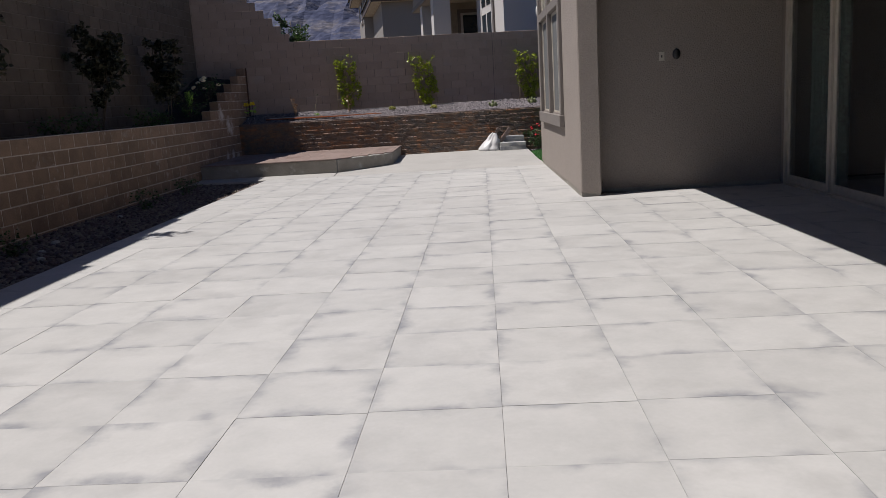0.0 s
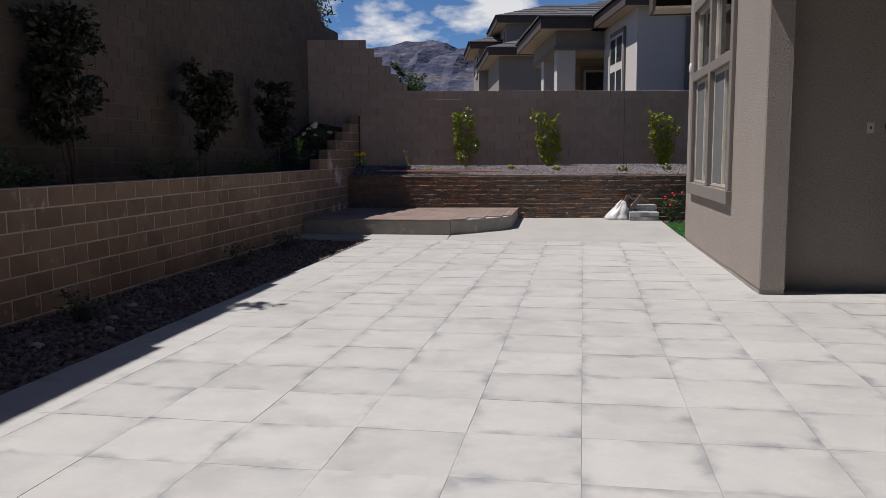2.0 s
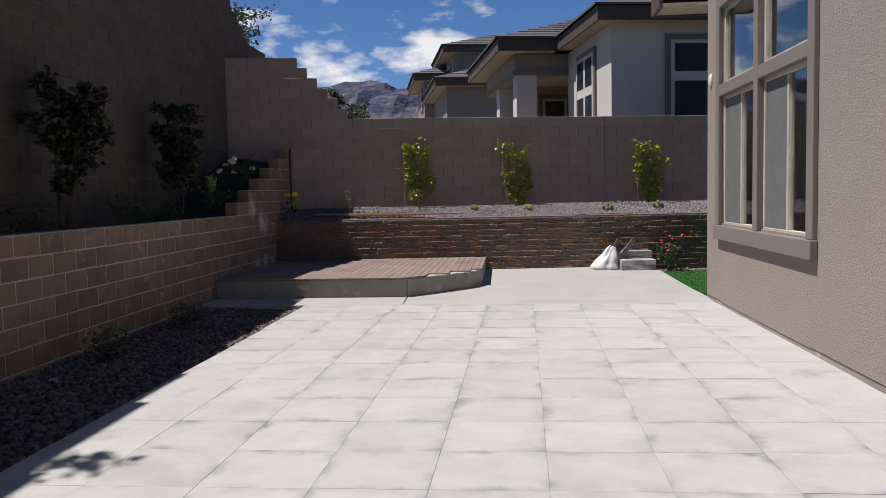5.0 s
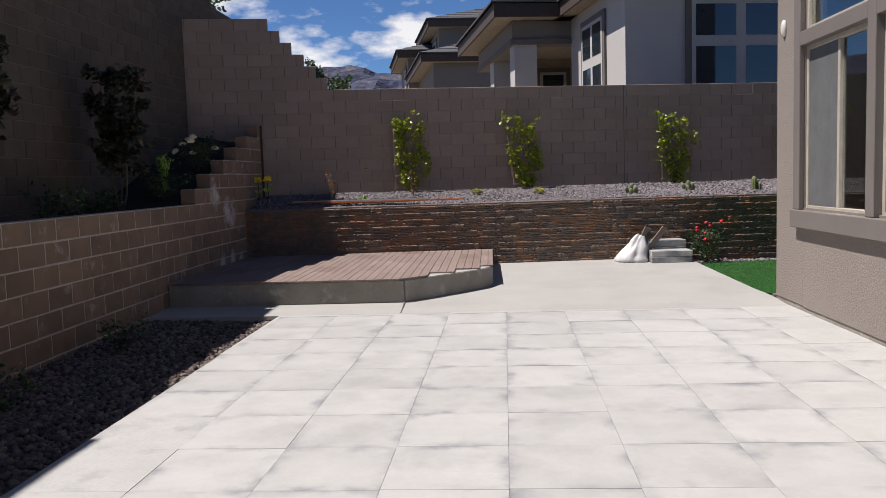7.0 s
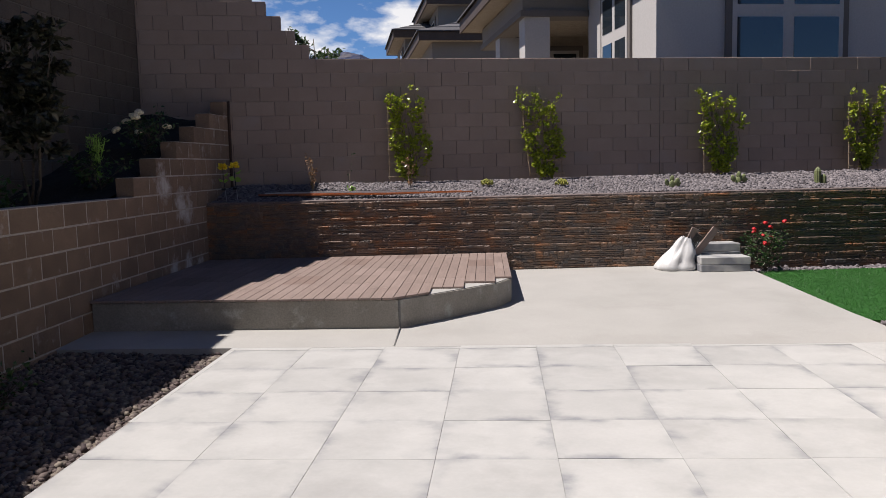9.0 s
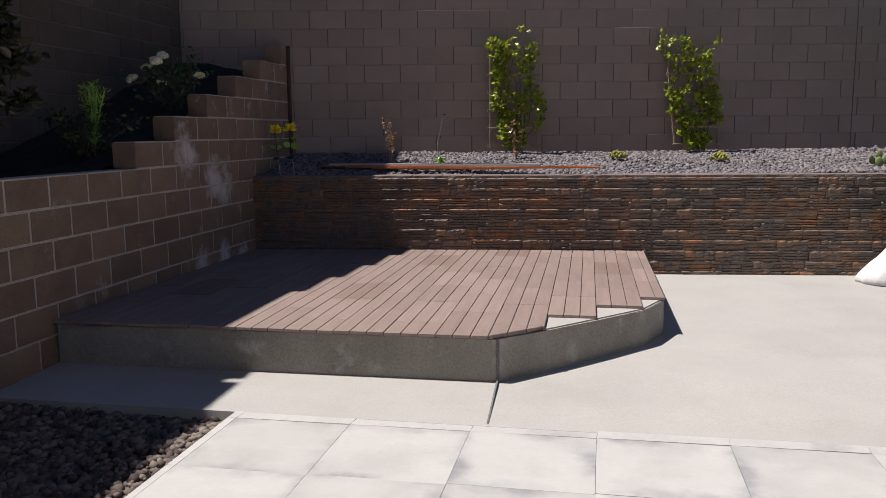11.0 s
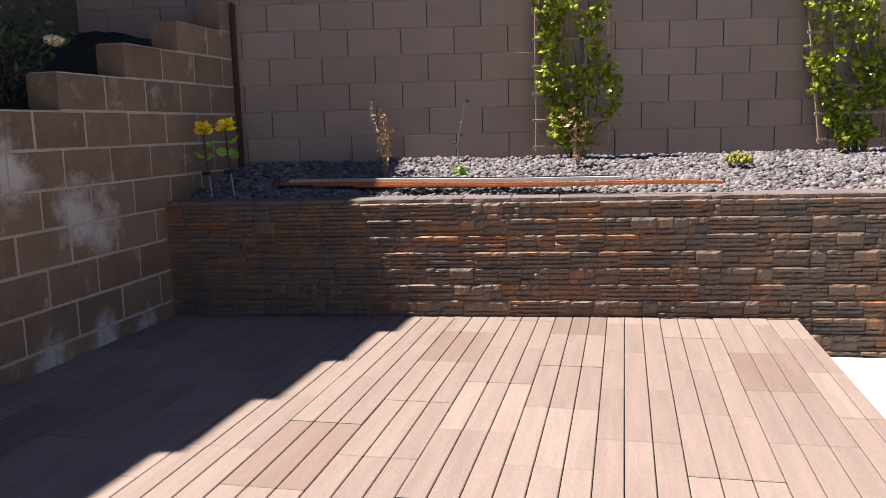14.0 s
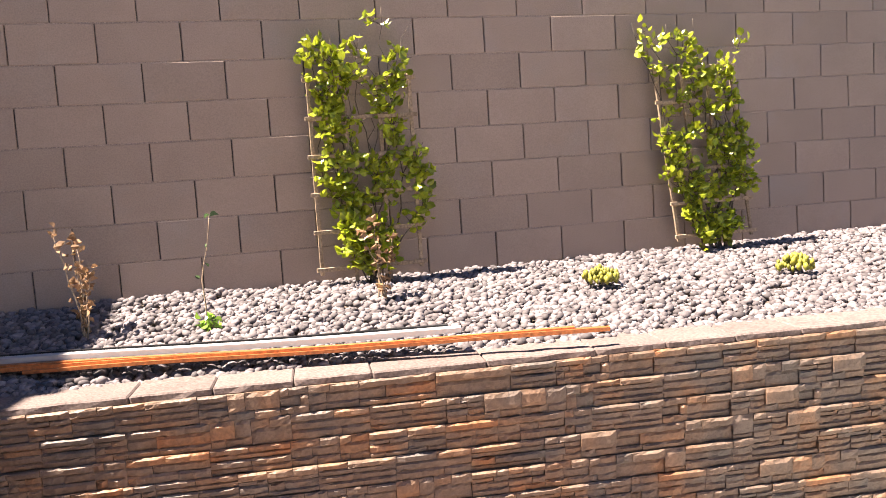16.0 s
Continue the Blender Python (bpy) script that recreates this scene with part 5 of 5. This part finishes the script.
def rose_bush(at, h, w, petal, label, seed, blooms, big=1.0):
    rnd = random.Random(seed)
    t = shrub("rose_bush", at, h, w, label, ROSE_LEAF, 420, 0.045, seed, 6, 0.1, "rose bush", 0.007)
    for k in range(blooms):
        a = rnd.uniform(0, 6.28)
        r = (0.15 + 0.55 * ((k * 0.37) % 1)) * w
        z = h * (0.62 + 0.62 * ((k * 0.618) % 1))
        b = bmesh.new()
        for q in range(9):
            e = q * 2.4
            rr = (0.004 + 0.0022 * q) * big
            blob(0.020 * big, (math.cos(e) * rr, math.sin(e) * rr, 0.012 - 0.0015 * q), (1, 0.9, 0.9), 0.25, 1, b)
        ob = part("bloom", b, petal, t, smooth=True)
        ob.matrix_basis = pose(math.cos(a) * r, math.sin(a) * r * 0.6, z, rnd.uniform(-30, 40), rnd.uniform(-30, 30), 0)
        part("bloom_stalk", tube([(math.cos(a) * r * 0.5, math.sin(a) * r * 0.3, h * 0.4), (math.cos(a) * r, math.sin(a) * r * 0.6, z)], [0.004, 0.003], 4), BARK, t)


rose_bush((1.36, 24.02, 0.03), 0.52, 0.42, PETAL_RED, "red rose bush in bloom beside the turf", 111, 9)
rose_bush((-6.32, 22.82, soil_z(-6.32, 22.82)), 0.45, 0.62, PETAL_CREAM, "cream rose bush in bloom in the shaded planter", 112, 7, 1.6)

# ---- turf, its pebble edges ----
def turf_in(x, y):
    return x > 1.085 and y > 20.62 and y < stone_y(x) - 0.34 and x > 1.09 + max(0.0, (y - 23.4) * 0.35)


bm = prism([(1.085, 20.16), (7.0, 20.16), (7.0, stone_y(7.0)), (1.075, stone_y(1.2) - 0.02)], -0.12, -0.02)
tagged(part("turf_bed_earth", bm, DIRT), "earth under the turf and pebbles", "soil", kind="structure")
bm = prism([(1.095, 20.62), (6.5, 20.62), (6.5, stone_y(6.5) - 0.34), (1.40, stone_y(1.4) - 0.36), (1.13, 23.5)], -0.02, 0.008)
tagged(part("turf_backing", bm, TURF), "green backing of the artificial turf", "turf", kind="structure")
rnd = random.Random(9)
tv, tf = [], []
while len(tf) < 52000:
    px, py = rnd.uniform(1.08, 4.6), rnd.uniform(20.62, 24.1)
    if not turf_in(px, py):
        continue
    a, h = rnd.uniform(0, 6.28), rnd.uniform(0.008, 0.016)
    c, s = math.cos(a) * 0.0035, math.sin(a) * 0.0035
    n0 = len(tv)
    tv += [(px - c, py - s, 0.007), (px + c, py + s, 0.007), (px + rnd.gauss(0, 0.010), py + rnd.gauss(0, 0.010), 0.007 + h)]
    tf.append((n0, n0 + 1, n0 + 2))
ob = raw("turf_blades", tv, tf, TURF_BLADE)
tagged(ob, "short bright green artificial turf", "turf", kind="stuff")
pebbles("turf_edge_gravel", (1.09, 5.0, 20.16, 24.6), 800, 0.034, lambda x, y: -0.02, PEBBLE, "pale pebbles round the turf", 24,
        lambda x, y: (y < 20.62 and x > 1.2) or (x > 1.12 and stone_y(x) - 0.34 < y < stone_y(x) - 0.03))

# ---- stacked slabs, sack with offcuts ----
def paver_stack(at, w, d, layers, h, label, turn=0.0):
    t = thing("slab_stack", at, label, "paving slabs", "stacked slabs", turn=turn)
    rnd = random.Random(int(at[0] * 100))
    for k in range(layers):
        ob = part("slab", box(-w / 2, w / 2, -d / 2, d / 2, 0, h - 0.004, 0.004), PAVER, t)
        ob.matrix_basis = pose(rnd.uniform(-0.012, 0.012), rnd.uniform(-0.012, 0.012), k * h, 0, 0, rnd.uniform(-1.5, 1.5))


paver_stack((0.72, 23.72, slab_z(23.72)), 0.62, 0.34, 2, 0.092, "two stacked pale paving slabs on the concrete", 2)
paver_stack((0.75, 24.08, slab_z(24.08)), 0.52, 0.30, 3, 0.105, "three stacked pale paving slabs by the stone wall", 4)

sack = thing("rubbish_sack", (0.17, 23.83, slab_z(23.83)), "white plastic sack of deck offcuts leaning open", "sack")
bm = bmesh.new()
rings, n = [], 44
for k in range(15):
    f = k / 14
    ring = []
    for i in range(n):
        a = 2 * math.pi * i / n
        fold = 0.10 * math.sin(5 * a + 1.5 * f) + 0.07 * math.sin(9 * a - 3 * f + 1) + 0.05 * math.sin(14 * a + 2)
        fold += 0.30 * noise.noise(Vector((math.cos(a) * 1.6, math.sin(a) * 1.6, f * 2.5)))
        r = (0.235 * (1 - f) ** 0.8 + 0.055) * (1 + fold * (0.35 + 0.9 * f)) * (0.90 if k == 0 else 1.0)
        lean = 0.13 * f ** 1.2
        top = 0.42 * f + (0.05 * noise.noise(Vector((math.cos(a) * 2, math.sin(a) * 2, 9))) if k > 11 else 0)
        ring.append(bm.verts.new((math.cos(a) * r + lean, math.sin(a) * r * 0.75, top)))
    rings.append(ring)
for p, q in zip(rings, rings[1:]):
    for i in range(n):
        bm.faces.new((p[i], p[(i + 1) % n], q[(i + 1) % n], q[i]))
bm.faces.new(rings[0][::-1])
part("bag", bm, BAG, sack, smooth=True)
for x, y, z, rx, ry, l, w in ((0.10, 0.0, 0.22, 6, 24, 0.34, 0.055), (0.22, 0.04, 0.14, 4, 38, 0.48, 0.045), (0.14, 0.07, 0.20, 8, 30, 0.30, 0.04)):
    ob = part("offcut", box(-w, w, -0.012, 0.012, 0.0, l, 0.003), DECK, sack, "brown composite board offcut")
    ob.matrix_basis = pose(x, y, z, rx, ry, 12)
mat_piece = bmesh.new()
for k in range(5):
    box(-0.05, 0.05, -0.004, 0.004, 0.05 * k, 0.05 * k + 0.012, 0.0, mat_piece)
    box(-0.05 + 0.022 * k, -0.038 + 0.022 * k, -0.0035, 0.0035, 0.0, 0.212, 0.0, mat_piece)
part("tile_grid", mat_piece, PLASTIC_BLACK, sack, "black plastic deck tile grid").matrix_basis = pose(0.17, -0.02, 0.26, 5, 32, 10)

# small pale rocks in the pebble strip
for k, (x, y, r) in enumerate(((-5.35, 13.2, 0.045), (-5.2, 12.6, 0.035), (-4.95, 12.1, 0.04), (-5.5, 15.4, 0.035), (-5.15, 11.4, 0.05))):
    tagged(part("white_rock", blob(r, (0, 0, 0), (1.2, 0.9, 0.7), 0.5, 2, None, 2.0 + k), CONCRETE, smooth=False), "pale rough rock among the dark pebbles", "rock", "pale rocks").location = (x, y, r * 0.4 - 0.04)
for k, (x, y) in enumerate(((-5.4, 12.4), (-5.45, 16.3), (-5.5, 18.2), (-5.3, 10.6))):
    shrub("ground_shrub", (x, y, -0.05), 0.28, 0.4, "low dark bush among the pebbles", TREE_LEAF, 160, 0.045, 130 + k, 5, 0.05, trunk_r=0.005, group="low strip bushes")


# ---- beyond the wall: neighbours, trees, mountains ----
def hip_roof(parent, x0, x1, y0, y1, z, over=0.6, pitch=0.36, fascia=0.28, rows_=9):
    """Eaves, fascia, soffit and tiled courses of a hipped roof over a plan."""
    a0, a1, b0, b1 = x0 - over, x1 + over, y0 - over, y1 + over
    part("soffit", box(a0 + 0.03, a1 - 0.03, b0 + 0.03, b1 - 0.03, z, z + 0.04), SOFFIT, parent)
    fb = bmesh.new()
    box(a0, a1, b0, b0 + 0.05, z - 0.02, z + fascia, 0.0, fb)
    box(a0, a1, b1 - 0.05, b1, z - 0.02, z + fascia, 0.0, fb)
    box(a0, a0 + 0.05, b0 + 0.05, b1 - 0.05, z - 0.02, z + fascia, 0.0, fb)
    box(a1 - 0.05, a1, b0 + 0.05, b1 - 0.05, z - 0.02, z + fascia, 0.0, fb)
    part("fascia", fb, FASCIA, parent, "brown fascia board")
    roof = bmesh.new()
    half = min(a1 - a0, b1 - b0) / 2
    for k in range(rows_):
        f0, f1 = k / rows_, (k + 1) / rows_
        i0, i1 = half * f0 - 0.08, half * f1
        z0, z1 = z + fascia + pitch * half * f0 + 0.05, z + fascia + pitch * half * f1 + 0.012
        lo = [roof.verts.new(p) for p in ((a0 + i0, b0 + i0, z0), (a1 - i0, b0 + i0, z0), (a1 - i0, b1 - i0, z0), (a0 + i0, b1 - i0, z0))]
        hi = [roof.verts.new(p) for p in ((a0 + i1, b0 + i1, z1 + 0.04), (a1 - i1, b0 + i1, z1 + 0.04), (a1 - i1, b1 - i1, z1 + 0.04), (a0 + i1, b1 - i1, z1 + 0.04))]
        dn = [roof.verts.new(v.co - Vector((0, 0, 0.05))) for v in lo]
        for i in range(4):
            j = (i + 1) % 4
            roof.faces.new((lo[i], lo[j], hi[j], hi[i]))
            roof.faces.new((dn[i], dn[j], lo[j], lo[i]))
    part("roof", roof, ROOF, parent, "dark slate-grey tiled hip roof")["kind"] = "stuff"


def far_window(parent, x0, x1, y, z0, z1, cols, rows_, west=False, name="window", gx=0.10, gz=0.10, split=0.5):
    """A window of cols by rows panes on a wall facing -y (or -x where west), with casing; split is the lowest row's share."""
    def bx(u0, u1, w0, w1, d0, d1):
        return box(y + d0, y + d1, u0, u1, w0, w1) if west else box(u0, u1, y + d0, y + d1, w0, w1)
    win = part(name, bx(x0 - 0.12, x1 + 0.12, z0 - 0.14, z1 + 0.14, -0.06, -0.001), TRIM, parent)
    part("frame", bx(x0, x1, z0, z1, -0.075, -0.061), WALL_PALE, win, "off-white window frame")
    w, free = (x1 - x0 - 0.18 - gx * (cols - 1)) / cols, z1 - z0 - 0.18 - gz * (rows_ - 1)
    tall = [free] if rows_ == 1 else [free * split] + [free * (1 - split) / (rows_ - 1)] * (rows_ - 1)
    for i in range(cols):
        q = z0 + 0.09
        for h in tall:
            u = x0 + 0.09 + i * (w + gx)
            part("pane", bx(u, u + w, q, q + h, -0.082, -0.076), BLUE_GLASS, win)
            q += h + gz


nb = thing("neighbour_house", (0.89, 28.65, 0.0), "pale stucco neighbouring house with a pillared porch and hip roof", "house", turn=10.0)
EAVE = 5.46
part("wall", box(0.0, 9.0, 0.0, 0.22, -0.2, EAVE), WALL_PALE, nb, "pale grey stucco wall")
part("wall", box(0.0, 0.22, 0.22, 4.15, -0.2, EAVE), WALL_PALE, nb, "pale grey stucco wall")
hip_roof(nb, 0.0, 9.0, 0.0, 9.0, EAVE, 0.46, 0.36, 0.32)
far_window(nb, 1.44, 3.63, 0, 2.6, 5.06, 2, 2, gx=0.22, gz=0.23, split=0.68)
far_window(nb, 1.36, 2.96, 0.0, 2.7, 5.02, 2, 2, west=True, gx=0.17, gz=0.24, split=0.62)
# porch: pillars, beams with a moulding, ceiling, back wall with its door
PX0, PY0, PB = -1.56, 4.15, 8.2
part("pillar", box(PX0 + 0.05, PX0 + 0.64, PY0 + 0.02, PY0 + 0.62, -0.2, 4.84), WALL_PALE, nb)
part("pillar", box(PX0 + 0.05, PX0 + 0.64, 7.2, 7.8, -0.2, 4.84), WALL_PALE, nb)
part("porch_beam", box(PX0, 2.6, PY0, PY0 + 0.5, 4.84, EAVE - 0.02), WALL_TAUPE, nb)
part("porch_beam", box(PX0, PX0 + 0.5, PY0 + 0.5, 9.6, 4.84, EAVE - 0.02), WALL_TAUPE, nb)
part("porch_trim", box(PX0 - 0.06, -0.001, PY0 - 0.06, PY0 - 0.001, 4.84, 4.98), TRIM, nb)
part("porch_trim", box(PX0 - 0.06, PX0 - 0.001, PY0, 9.6, 4.84, 4.98), TRIM, nb)
part("porch_ceiling", box(PX0 + 0.5, 2.6, PY0 + 0.5, PB, 5.02, 5.08), SOFFIT, nb)
part("porch_wall", box(-0.6, 2.6, PB, PB + 0.2, -0.2, 5.02), SOFFIT, nb, "tan stucco wall inside the porch")
part("porch_wall", box(2.4, 2.6, PY0 + 0.5, PB, -0.2, 5.02), WALL_TAUPE, nb)
far_window(nb, 0.12, 0.95, PB, 2.5, 4.62, 1, 1, name="porch_door")
hip_roof(nb, PX0, 3.5, PY0, 9.7, EAVE, 0.58, 0.36, 0.32, 8)


def far_house(corner, w, d, z, wall, win=None):
    """A house whose eaves' near west corner stands over the given plan point."""
    t = thing("far_house", (corner[0] + 0.45, corner[1] + 0.64, 0.0), "distant taupe stucco house with dark tiled hip roof", "house", turn=10.0)
    part("wall", box(0, w, 0, d, -0.2, z), wall, t)
    hip_roof(t, 0, w, 0, d, z, 0.55, 0.34, 0.3, 6)
    if win:
        far_window(t, *win, west=True)
    return t


far_house((-4.69, 44.0), 8.0, 7.4, 6.15, WALL_TAUPE)
far_house((-4.65, 48.0), 8.5, 5.2, 8.25, WALL_TAUPE, (0.9, 2.2, 0, 6.9, 7.8, 1, 1))
far_house((-6.35, 50.5), 4.0, 5.0, 7.30, WALL_TAUPE, (0.9, 2.2, 0, 6.0, 6.9, 1, 1))

shrub("backyard_tree", (-9.75, 30.0, 0.0), 7.2, 2.2, "leafy green tree behind the tall wall", TREE_LEAF, 7500, 0.10, 121, 5, 0.45, "tree", 0.06)
shrub("backyard_tree", (-5.48, 30.2, 0.0), 4.35, 1.15, "young leafy tree behind the garden wall", TREE_LEAF, 4200, 0.075, 122, 4, 0.5, "tree", 0.04)

# mountains: a ridged height field
bm = bmesh.new()
NX, NY = 170, 36
pts = []
for j in range(NY + 1):
    for i in range(NX + 1):
        x = -2200 + 4400 * i / NX
        y = 1750 + 1500 * j / NY
        f = j / NY
        ridge = 318 + 30 * math.exp(-((x + 445) / 110) ** 2) - 60 * max(0, (x + 400) / 700) + 40 * noise.noise(Vector((x / 420, 0, 2)))
        ridge += 14 * noise.noise(Vector((x / 70, 3, 1))) + 6 * noise.noise(Vector((x / 25, 1, 5)))
        prof = math.sin(min(1.0, f / 0.5) * math.pi / 2) ** 1.5 if f < 0.5 else max(0.3, 1 - (f - 0.5) * 1.2)
        gully = 1 - abs(noise.noise(Vector((x / 75, y / 210, 0)))) * 1.0
        z = ridge * prof * (0.72 + 0.28 * gully if 0.02 < f < 0.47 else 1.0)
        z += 28 * noise.noise(Vector((x / 60, y / 60, 4))) * prof * (1 if f < 0.45 else 0.15)
        pts.append(bm.verts.new((x, y, z - 2)))
for j in range(NY):
    for i in range(NX):
        a = j * (NX + 1) + i
        bm.faces.new((pts[a], pts[a + 1], pts[a + NX + 2], pts[a + NX + 1]))
tagged(part("mountain_range", bm, HAZE_ROCK), "rocky desert mountains on the horizon, haze tinted into their colour", "mountains", kind="structure")

# saw-cut joint in the slab, from the pavers to the corner of the plinth
jv, jf = [], []
for k in range(14):
    y = 19.81 + 0.64 * k / 13
    x = -3.06 - 0.02 * k / 13
    jv += [(x - 0.005, y, slab_z(y) + 0.006), (x + 0.005, y, slab_z(y) + 0.006), (x + 0.005, y, slab_z(y) - 0.01), (x - 0.005, y, slab_z(y) - 0.01)]
    if k:
        n0 = 4 * (k - 1)
        jf += [(n0, n0 + 1, n0 + 5, n0 + 4), (n0 + 1, n0 + 2, n0 + 6, n0 + 5), (n0 + 3, n0, n0 + 4, n0 + 7)]
raw("joint", jv, jf, BASE, pavement)
